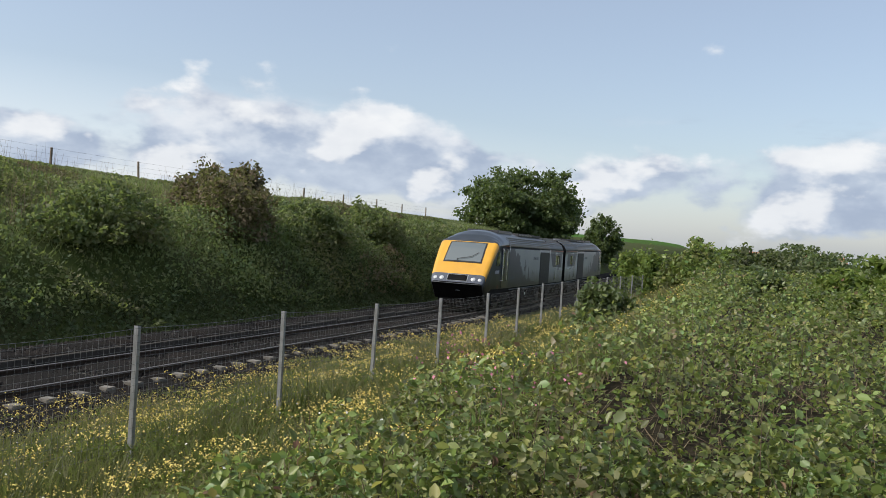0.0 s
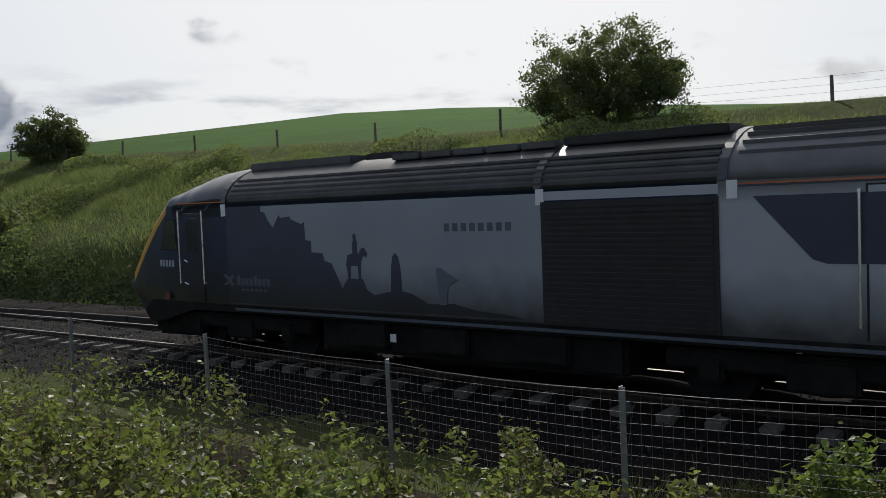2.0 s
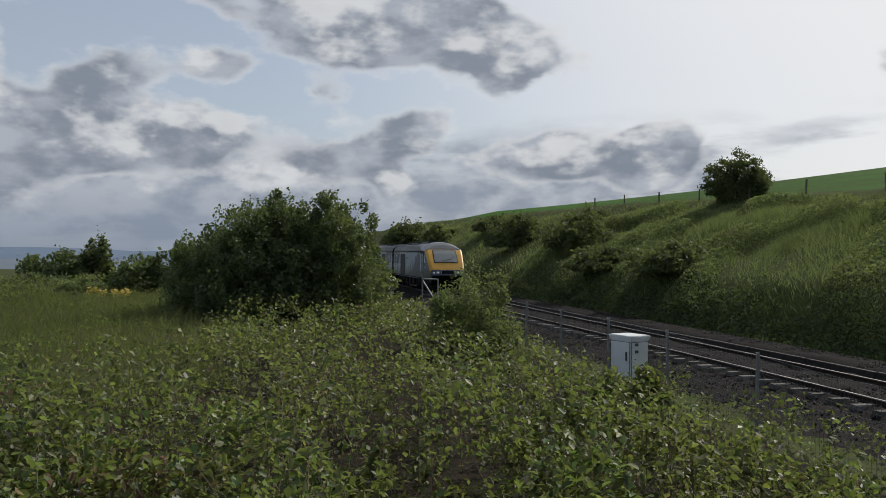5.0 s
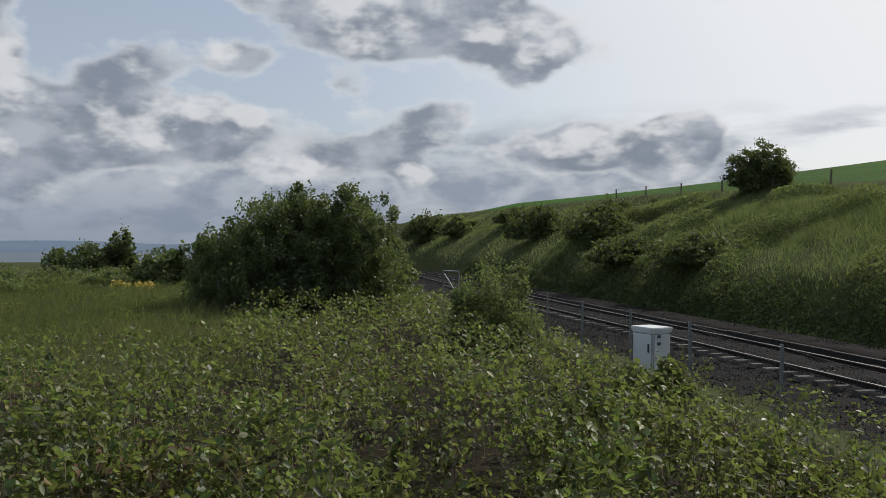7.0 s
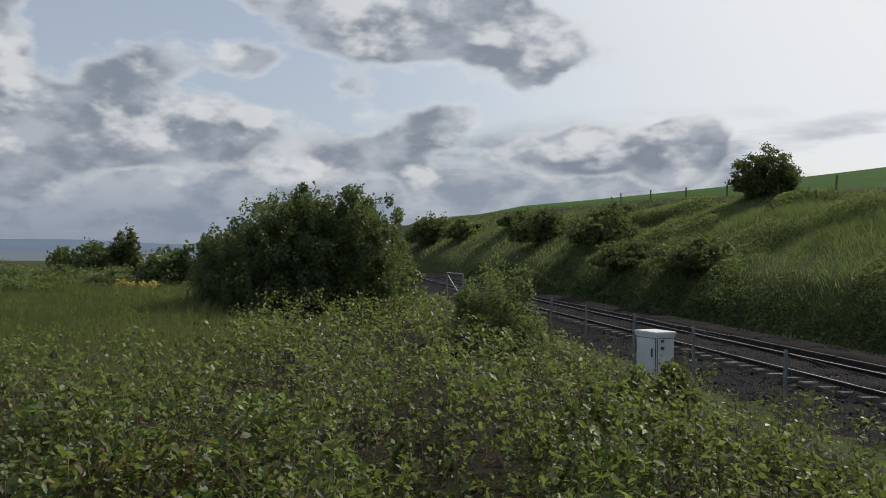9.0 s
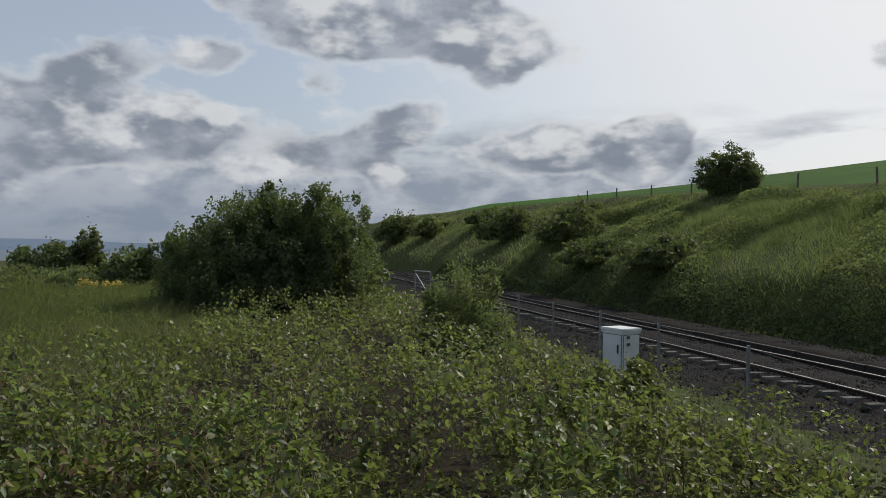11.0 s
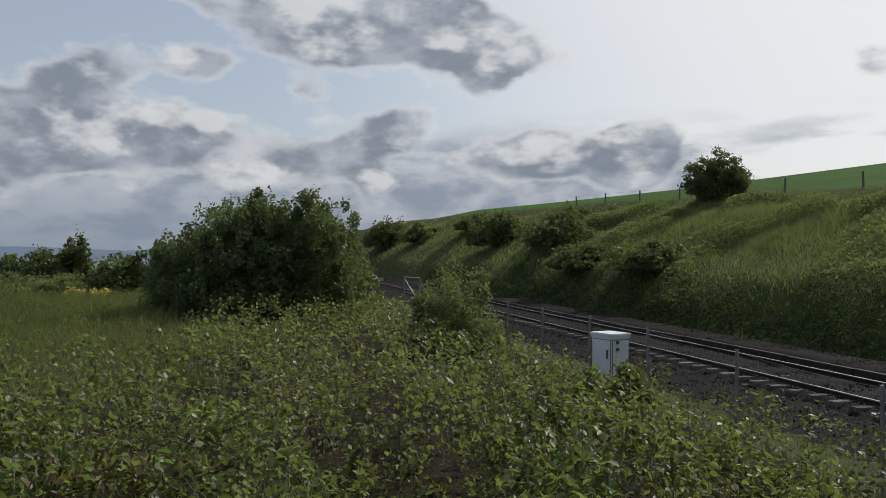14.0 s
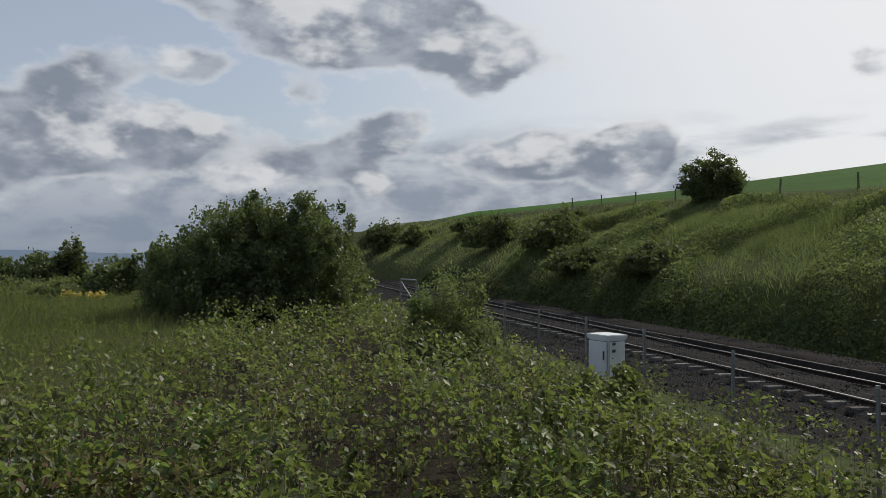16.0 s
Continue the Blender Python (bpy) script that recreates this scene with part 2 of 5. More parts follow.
M["white_flower"] = material("white_petals", (0.7, 0.7, 0.64), (0.8, 0.8, 0.74), 4, 0.6, island=0.15)
M["pink_flower"] = material("pink_petals", (0.30, 0.10, 0.14), (0.42, 0.17, 0.21), 4, 0.6, island=0.3)
M["box"] = material("white_painted_steel", (0.70, 0.72, 0.72), (0.78, 0.79, 0.78), 3, 0.45, c3=(0.62, 0.63, 0.6), big=2.5)
M["lockmetal"] = material("dark_steel", (0.10, 0.10, 0.10), (0.18, 0.18, 0.18), 8, 0.5, 0.6)
M["yellow"] = material("warning_yellow_paint", (0.55, 0.285, 0.022), (0.60, 0.315, 0.03), 2, 0.4, coat=0.2, c3=(0.50, 0.26, 0.03), big=1.2)
M["navy"] = material("navy_paint", (0.014, 0.025, 0.058), (0.020, 0.032, 0.070), 1.5, 0.32, grime=True, coat=0.3, c3=(0.022, 0.026, 0.042), big=0.6)
M["greyblue"] = material("silver_grey_paint", (0.22, 0.25, 0.285), (0.26, 0.29, 0.32), 0.8, 0.4, grime=True, coat=0.2, c3=(0.22, 0.245, 0.28), big=0.45)
M["pale"] = material("pale_silver_paint", (0.30, 0.325, 0.365), (0.36, 0.385, 0.42), 0.9, 0.4, grime=True, coat=0.2, c3=(0.31, 0.33, 0.36), big=0.6)
M["silh"] = material("dark_silhouette_film", (0.028, 0.036, 0.062), (0.036, 0.046, 0.074), 2, 0.4, grime=True)
M["silh_pale"] = material("faint_silhouette_film", (0.085, 0.10, 0.125), (0.11, 0.125, 0.15), 2, 0.4)
M["roof"] = material("dark_grey_roof", (0.055, 0.058, 0.065), (0.085, 0.088, 0.095), 3, 0.38, 0.2, c3=(0.045, 0.04, 0.036), big=0.8)
M["comproof"] = material("grey_compartment_roof", (0.10, 0.105, 0.115), (0.135, 0.14, 0.15), 3, 0.6, 0.0, c3=(0.11, 0.11, 0.11), big=0.8)
M["nettle"] = material("broad_green_leaves", (0.085, 0.135, 0.040), (0.22, 0.265, 0.085), 1.6, 0.45, island=0.8, transl=0.48, spec=0.55, c3=(0.15, 0.14, 0.06), big=0.6)
M["cabroof"] = material("blue_grey_cab_roof", (0.030, 0.038, 0.046), (0.042, 0.050, 0.060), 2, 0.3, 0.2, coat=0.25)
M["louvre"] = material("black_louvre", (0.012, 0.012, 0.013), (0.022, 0.022, 0.024), 5, 0.6)
M["under"] = material("grimy_underframe", (0.010, 0.010, 0.011), (0.02, 0.018, 0.017), 4, 0.9, spec=0.15)
M["orange"] = material("orange_lining", (0.5, 0.12, 0.03), (0.55, 0.15, 0.04), 4, 0.5)
M["chrome"] = material("bright_handrail", (0.62, 0.63, 0.64), (0.7, 0.7, 0.7), 4, 0.25, 0.9)
M["white_mark"] = material("white_markings", (0.6, 0.62, 0.65), (0.68, 0.7, 0.72), 8, 0.5)
M["number"] = material("pale_number_film", (0.36, 0.38, 0.42), (0.42, 0.44, 0.48), 8, 0.5)
M["grey_mark"] = material("grey_markings", (0.065, 0.078, 0.105), (0.09, 0.105, 0.13), 8, 0.5)
M["red_mark"] = material("red_markings", (0.14, 0.03, 0.03), (0.17, 0.04, 0.04), 8, 0.5)
M["rubber"] = material("black_rubber", (0.012, 0.012, 0.012), (0.02, 0.02, 0.02), 8, 0.7)
M["lampshell"] = material("silver_lamp_surround", (0.045, 0.056, 0.080), (0.065, 0.078, 0.105), 5, 0.5, 0.0, spec=0.3)
M["apron"] = material("black_apron", (0.004, 0.004, 0.005), (0.008, 0.008, 0.009), 4, 0.8, spec=0.08)
M["brick"] = material("distant_red_roof", (0.30, 0.12, 0.08), (0.36, 0.16, 0.10), 0.5, 0.9)
M["render"] = material("distant_pale_wall", (0.45, 0.42, 0.38), (0.5, 0.47, 0.42), 0.5, 0.9)

def glass_mat(name, tint, rough=0.06):
    m = bpy.data.materials.new(name); m.use_nodes = True
    b = m.node_tree.nodes["Principled BSDF"]
    b.inputs["Base Color"].default_value = (*tint, 1)
    b.inputs["Roughness"].default_value, b.inputs["Specular IOR Level"].default_value = rough, 0.9
    b.inputs["Coat Weight"].default_value = 1.0; b.inputs["Coat Roughness"].default_value = 0.03
    return m
M["glass"] = glass_mat("tinted_cab_glass", (0.07, 0.09, 0.095), 0.1)
M["sideglass"] = glass_mat("dark_side_glass", (0.014, 0.018, 0.022), 0.25)
M["lens"] = glass_mat("headlamp_lens", (0.42, 0.44, 0.46), 0.2)
lamp_on = bpy.data.materials.new("lit_headlamp"); lamp_on.use_nodes = True
lamp_on.node_tree.nodes["Principled BSDF"].inputs["Emission Color"].default_value = (1, 0.96, 0.88, 1)
lamp_on.node_tree.nodes["Principled BSDF"].inputs["Emission Strength"].default_value = 1.0
M["lit"] = lamp_on

# ---------- helpers for building ----------
rng = np.random.default_rng(7)
def smooth(a, b, v):
    t = np.clip((np.asarray(v, float) - a) / (b - a), 0, 1)
    return t * t * (3 - 2 * t)
def part(name, bm, mat, parent=None, label="", smooth_faces=False):
    me = bpy.data.meshes.new(name)
    bm.to_mesh(me); bm.free()
    for m in (mat if isinstance(mat, (list, tuple)) else [mat]): me.materials.append(m)
    if smooth_faces: me.shade_smooth()
    ob = new(name, me)
    if parent is not None: ob.parent = parent
    if label: tagged(ob, label)
    return ob
def share(name, me, parent, m):
    ob = new(name, me)
    if parent is not None: ob.parent = parent
    ob.matrix_local = m
    return ob
def mesh_np(name, V, F, mat, parent=None):
    """A mesh from arrays: V (n,3), F (m,k) with the same k for all faces."""
    me = bpy.data.meshes.new(name)
    k = F.shape[1]
    me.vertices.add(len(V)); me.vertices.foreach_set("co", np.ascontiguousarray(V, dtype=np.float32).ravel())
    me.loops.add(F.size); me.loops.foreach_set("vertex_index", np.ascontiguousarray(F, dtype=np.int32).ravel())
    me.polygons.add(len(F)); me.polygons.foreach_set("loop_start", np.arange(0, F.size, k, dtype=np.int32))
    for m in (mat if isinstance(mat, (list, tuple)) else [mat]): me.materials.append(m)
    me.update(calc_edges=True)
    ob = new(name, me)
    if parent is not None: ob.parent = parent
    return ob
def box(bm, x0, x1, y0, y1, z0, z1, bevel=0.0):
    r = bmesh.ops.create_cube(bm, size=1, matrix=Matrix.LocRotScale(((x0 + x1) / 2, (y0 + y1) / 2, (z0 + z1) / 2), None, (abs(x1 - x0), abs(y1 - y0), abs(z1 - z0))))
    if bevel > 0:
        bmesh.ops.bevel(bm, geom=list({e for v in r["verts"] for e in v.link_edges}), offset=bevel, segments=2, affect="EDGES")
def rod(bm, a, b, r0, r1=None, n=8):
    a, b = Vector(a), Vector(b)
    d = b - a
    m = Matrix.Translation((a + b) / 2) @ d.to_track_quat("Z", "Y").to_matrix().to_4x4()
    bmesh.ops.create_cone(bm, cap_ends=True, segments=n, radius1=r0, radius2=r0 if r1 is None else r1, depth=d.length, matrix=m)
def empty(name, label, category, group="", kind=""):
    return tagged(new(name), label, category, group, kind)

# ---------- the lie of the land ----------
def track_y(x):
    """Middle of the track: nearly straight on one hand, bending towards the camera's side on the other."""
    x = np.asarray(x, float)
    xl, xr = np.clip(x, -40, 0), np.clip(x, 0, 40)
    y = 11.72 + 0.0104 * np.clip(x, -40, 40) + 0.00056 * xr * xr - 0.00309 * xl * xl - 3.5e-5 * xl ** 3
    return y + 0.0896 * np.minimum(x + 40, 0) + 0.0552 * np.maximum(x - 40, 0)
def track_z(x):
    """The line falls gently towards +x."""
    return -0.0153 * np.clip(np.asarray(x, float) - 1.0, 0, 44)
def cut_y(x):
    """Axis of the cutting, which the track follows loosely."""
    x = np.asarray(x, float)
    xr, xl = np.minimum(x, 70), np.maximum(x, -110)
    c = np.where(x > 0, -0.0010 * xr * xr - 2 * 0.0010 * 70 * np.maximum(x - 70, 0), -0.0005 * xl * xl + 2 * 0.0005 * 110 * np.minimum(x + 110, 0) * 1.0)
    c = 11.56 + 0.0624 * x + c
    return c + smooth(30, 65, x) * (track_y(x) - c)
def track_slope(x): return (track_y(x + 0.01) - track_y(x - 0.01)) / 0.02
FX = [-260, -110, -60, -40, -22.1, -16.5, -8.2, -3.1, -0.75, 2.2, 4.5, 10.4, 18.8, 32.4, 70, 130]
FY = [-36, -8.0, 0.9, 3.2, 4.65, 5.11, 5.51, 5.51, 5.65, 6.0, 6.33, 6.37, 6.19, 6.61, 5.5, -4]
def fence_y(x): return np.interp(x, FX, FY)
def lump(x, y, s, seed=0.0):
    """Cheap smooth unevenness between -1 and 1."""
    return (np.sin(x / s * 1.7 + 1.3 * seed + 1.9 * np.sin(y / s * 1.1 + seed)) + np.sin(y / s * 2.1 - 0.7 * seed + 1.6 * np.sin(x / s * 0.9 + 2 * seed)) + 0.6 * np.sin((x + y) / s * 3.3 + seed)) / 2.6
CREST = 15.4        # from the track's middle to the top of the cutting
def crest_z(x): return np.interp(x, [-174, -130, -100, -65, -36, -25, 0, 12, 25, 50, 75, 120], [7.0, 7.4, 7.0, 6.6, 5.7, 5.35, 5.2, 4.9, 4.5, 4.35, 4.3, 3.8])
HILL_AZ = [-90, -70, -40, -24, -10, 5, 19, 30, 40, 47, 58, 67, 74, 80, 86, 95]
HILL_EL = [0.3, 0.8, 1.8, 4.0, 4.3, 4.7, 5.35, 6.0, 6.3, 6.15, 5.0, 4.0, 3.3, 2.75, 1.2, 0.2]
def ground_z(x, y):
    x, y = np.asarray(x, float), np.asarray(y, float)
    d = y - cut_y(x)
    e = fence_y(x) - y
    # camera's side
    top = np.interp(x, [-60, -40, -15, -3, 3, 15, 30, 60], [0.2, 0.45, 0.5, 0.85, 0.9, 1.0, 1.25, 1.4])
    near = 0.05 + (top - 0.05) * smooth(0.3, 4.5, e) + 0.10 * lump(x, y, 3.0) * smooth(0.5, 3, e)
    r = np.hypot(x, y)
    near = near - np.clip(r - 50, 0, 1500) * 0.018 * smooth(0, 1, np.clip(-x / 40, 0, 1)) - np.clip(r - 60, 0, 400) * 0.012 * (x > 0)
    # the cutting and the field over it
    zc = crest_z(x)
    s = np.clip((d - 3.6) / (CREST - 3.6), 0, 1)
    bank = np.where(d < 5.8, -0.35 + 2.05 * smooth(3.3, 6.6, d) / smooth(3.3, 6.6, 5.8), 1.70 + (zc - 1.70) * np.clip((d - 5.8) / (CREST - 5.8), 0, 1) ** 0.95) + 0.22 * lump(x, y, 3.5, 2) * np.sin(np.pi * s) + 0.1 * lump(x, y, 1.3, 5) * np.sin(np.pi * s)
    az = np.degrees(np.arctan2(-x, y))
    el = np.interp(az, HILL_AZ, HILL_EL)
    beyond = np.clip(d - CREST, 0, None)
    out = beyond / np.maximum(np.cos(np.radians(az)), 0.15)
    edge = np.hypot(x, y) - out
    run = np.maximum(60, 110 - edge)
    q = np.clip(out / run, 0, 1)
    hill_top = EYE + np.tan(np.radians(el)) * (edge + run)
    far = zc + (hill_top - zc) * q - np.clip(out - run, 0, 300) * 0.03
    far_side = np.where(d > CREST, far, bank)
    far_side = far_side + track_z(x) * smooth(6.5, 3.6, d)
    z = np.where(e > -0.3, near, np.where(d > 3.6, far_side, 0.0))
    mid = 0.05 + (-0.40 - 0.05 + track_z(x)) * smooth(0.3, 2.6, -e)
    return np.where((e <= -0.3) & (d <= 3.6), mid, z)

# edge of the brambles towards the fence
YB_X = [-40, -25, -16, -11, -7, -3, -1, 0, 3, 5, 8, 13, 20, 30, 50]
YB_Y = [2.5, 4.5, 5.4, 5.75, 6.0, 5.85, 4.9, 3.2, 2.6, 2.8, 2.6, 2.3, 2.2, 2.6, 2.6]
def build_ground():
    def axis(lim_lo, lim_hi, fine_lo, fine_hi, step):
        a = list(np.arange(fine_lo, fine_hi + 1e-6, step))
        s, v = step, fine_hi
        while v < lim_hi: s *= 1.22; v += s; a.append(v)
        s, v = step, fine_lo
        while v > lim_lo: s *= 1.22; v -= s; a.insert(0, v)
        return np.array(a)
    xs, ys = axis(-3200, 3200, -75, 65, 0.7), axis(-2600, 2600, -14, 48, 0.5)
    gx, gy = np.meshgrid(xs, ys)
    gz = ground_z(gx, gy)
    r = np.hypot(gx, gy)
    gz = np.where(r > 420, np.minimum(gz, np.interp(r, [420, 800, 1300, 1600], [14, 0, -20, -28])), gz)
    V = np.stack([gx.ravel(), gy.ravel(), gz.ravel()], 1)
    nx, ny = len(xs), len(ys)
    i = (np.arange(ny - 1)[:, None] * nx + np.arange(nx - 1)[None, :]).ravel()
    F = np.stack([i, i + 1, i + nx + 1, i + nx], 1)
    ob = mesh_np("ground", V, F, [M["soil"], M["field"], M["shaded_litter"]])
    cx, cy = V[F].mean(1)[:, 0], V[F].mean(1)[:, 1]
    # ground below the brambles gets the darkened colour, so gaps read as shaded
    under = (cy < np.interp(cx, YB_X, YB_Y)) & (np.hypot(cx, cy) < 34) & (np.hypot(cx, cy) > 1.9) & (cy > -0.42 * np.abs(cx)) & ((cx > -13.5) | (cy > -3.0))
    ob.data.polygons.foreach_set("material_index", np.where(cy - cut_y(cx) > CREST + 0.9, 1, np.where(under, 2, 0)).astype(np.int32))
    ob.data.shade_smooth()
    tagged(ob, "rough grassy ground with a railway cutting and a green field above", "ground", kind="structure")
    bm = bmesh.new()
    box(bm, -4900, 300, -4900, 4900, -32, -25)
    tagged(part("water", bm, M["sea"]), "grey-blue estuary far below the meadow", "water", kind="structure")
    # long low hills across the water, distance haze painted in as blue
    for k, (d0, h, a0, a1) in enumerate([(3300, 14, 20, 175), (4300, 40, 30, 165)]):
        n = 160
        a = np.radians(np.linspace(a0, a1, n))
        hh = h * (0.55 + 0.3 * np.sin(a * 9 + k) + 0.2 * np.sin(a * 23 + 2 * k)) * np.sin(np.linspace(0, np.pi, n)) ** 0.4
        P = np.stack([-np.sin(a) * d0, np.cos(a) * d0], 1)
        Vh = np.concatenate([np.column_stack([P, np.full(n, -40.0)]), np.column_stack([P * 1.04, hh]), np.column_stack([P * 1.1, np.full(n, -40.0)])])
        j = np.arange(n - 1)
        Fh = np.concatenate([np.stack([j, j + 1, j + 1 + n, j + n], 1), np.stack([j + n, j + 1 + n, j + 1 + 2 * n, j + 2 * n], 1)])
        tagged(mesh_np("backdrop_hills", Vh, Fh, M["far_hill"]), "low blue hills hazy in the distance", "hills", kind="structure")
build_ground()

# ---------- railway ----------
def along(x, d, z):
    """A point beside the track: x along the plan, d across it (away from the camera's side), z above the rail head."""
    s = track_slope(x)
    k = 1 / np.sqrt(1 + s * s)
    return np.stack([x - s * k * d, track_y(x) + k * d, track_z(x) + 0.034 * d * smooth(2.0, -9.0, x) + z], -1)
def sweep(name, prof, mat, parent, x0=-150.0, x1=120.0, step=1.0, closed=True, jitter=0.0):
    xs = np.arange(x0, x1 + 1e-6, step)
    n = len(prof)
    V = np.stack([along(xs, d, z) for d, z in prof], 1)
    if jitter: V = V + rng.normal(0, jitter, V.shape) * np.array([1, 1, 1])
    V = V.reshape(-1, 3)
    F = []
    for k in range(n if closed else n - 1):
        k2 = (k + 1) % n
        i = np.arange(len(xs) - 1) * n
        F.append(np.stack([i + k, i + n + k, i + n + k2, i + k2], 1))
    return mesh_np(name, V, np.concatenate(F), mat, parent)

def build_track():
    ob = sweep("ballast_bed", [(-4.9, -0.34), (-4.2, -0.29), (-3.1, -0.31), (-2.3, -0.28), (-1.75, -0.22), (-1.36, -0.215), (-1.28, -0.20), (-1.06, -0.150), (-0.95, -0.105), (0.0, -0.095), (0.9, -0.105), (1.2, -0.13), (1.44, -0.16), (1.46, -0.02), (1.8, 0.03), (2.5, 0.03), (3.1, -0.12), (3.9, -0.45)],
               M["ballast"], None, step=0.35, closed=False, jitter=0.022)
    tagged(ob, "grey-brown granite ballast under the railway", "ballast", kind="structure")
    # loose stones
    n = 60000
    x = rng.uniform(-42, 46, n)
    d = np.where(rng.random(n) < 0.6, rng.uniform(-4.4, 1.6, n), rng.uniform(1.7, 3.2, n))
    z = np.interp(d, [-4.9, -4.2, -3.1, -2.3, -1.75, -1.36, -1.28, -1.06, -0.95, 0.9, 1.44, 1.46, 2.5, 3.1, 3.8], [-0.34, -0.29, -0.31, -0.28, -0.22, -0.215, -0.20, -0.15, -0.105, -0.115, -0.16, -0.02, 0.03, -0.12, -0.42])
    C = along(x, d, z + 0.008)
    base = np.array([[1, 0, -0.5], [-0.5, 0.9, -0.5], [-0.6, -0.8, -0.4], [0.1, 0.1, 0.8], [0.6, 0.5, 0.4]])
    ang = rng.uniform(0, 6.28, n)
    s = rng.uniform(0.018, 0.05, n) * np.where((d > -1.32) & (d < -0.98), 0.6, 1.0)
    co, si = np.cos(ang), np.sin(ang)
    P = base[None] * (1 + rng.normal(0, 0.25, (n, 5, 3)))
    V = np.stack([P[..., 0] * co[:, None] - P[..., 1] * si[:, None], P[..., 0] * si[:, None] + P[..., 1] * co[:, None], P[..., 2]], -1) * s[:, None, None] + C[:, None]
    tri = np.array([[0, 4, 3], [4, 1, 3], [1, 2, 3], [2, 0, 3], [0, 1, 4]])
    F = (np.arange(n)[:, None, None] * 5 + tri[None]).reshape(-1, 3)
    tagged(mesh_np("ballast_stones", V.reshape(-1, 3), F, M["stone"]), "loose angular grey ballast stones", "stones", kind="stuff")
    track = empty("railway_track", "single curved track of steel rails on concrete sleepers", "railway track", kind="structure")
    w = 0.7175
    for sgn in (-1, 1):
        c = sgn * (w + 0.035)
        foot = [(c - 0.07, -0.158), (c + 0.07, -0.158), (c + 0.07, -0.145), (c + 0.012, -0.125), (c + 0.012, -0.045), (c + 0.035, -0.035), (c + 0.035, -0.004), (c - 0.035, -0.004), (c - 0.035, -0.035), (c - 0.012, -0.045), (c - 0.012, -0.125), (c - 0.07, -0.145)]
        r = sweep("rail", foot, M["rail"], track)
        tagged(r, "rust-brown steel rail")
        h = sweep("rail_head", [(c - 0.03, -0.0035), (c + 0.03, -0.0035), (c + 0.026, 0.0), (c - 0.026, 0.0)], M["railhead"], r)
        tagged(h, "bright worn running surface")
    bm = bmesh.new(); box(bm, -0.12, 0.12, -1.27, 1.27, -0.30, -0.128, 0.02)
    first = part("sleeper", bm, M["sleeper"], track)
    xs = np.arange(-62, 48, 0.66)
    first.matrix_local = Matrix.Translation(along(np.array([xs[0]]), 0.0, 0.0)[0])
    for x in xs:
        p = along(np.array([x]), float(rng.normal(0, 0.02)), float(rng.normal(0, 0.006)))[0]
        m = Matrix.Translation(p) @ Matrix.Rotation(math.atan(float(track_slope(x))) + float(rng.normal(0, 0.01)), 4, "Z")
        if x == xs[0]: first.matrix_local = m
        else: share("sleeper", first.data, track, m)
    # a low edging of old timbers that holds the shoulder of the far cess
    edge = empty("timber_edging", "low edging of black tarred timbers beside the track", "edging", kind="structure")
    bm = bmesh.new(); box(bm, -1.28, 1.28, -0.065, 0.065, -0.30, 0.015, 0.012)
    first = part("timber", bm, M["timber_dark"], edge)
    for k, x in enumerate(np.arange(-90, 60, 2.6)):
        p = along(np.array([x]), 1.42, float(rng.normal(0, 0.008)))[0]
        m = Matrix.Translation(p) @ Matrix.Rotation(math.atan(float(track_slope(x))) + float(rng.normal(0, 0.004)), 4, "Z")
        if k == 0: first.matrix_local = m
        else: share("timber", first.data, edge, m)
build_track()

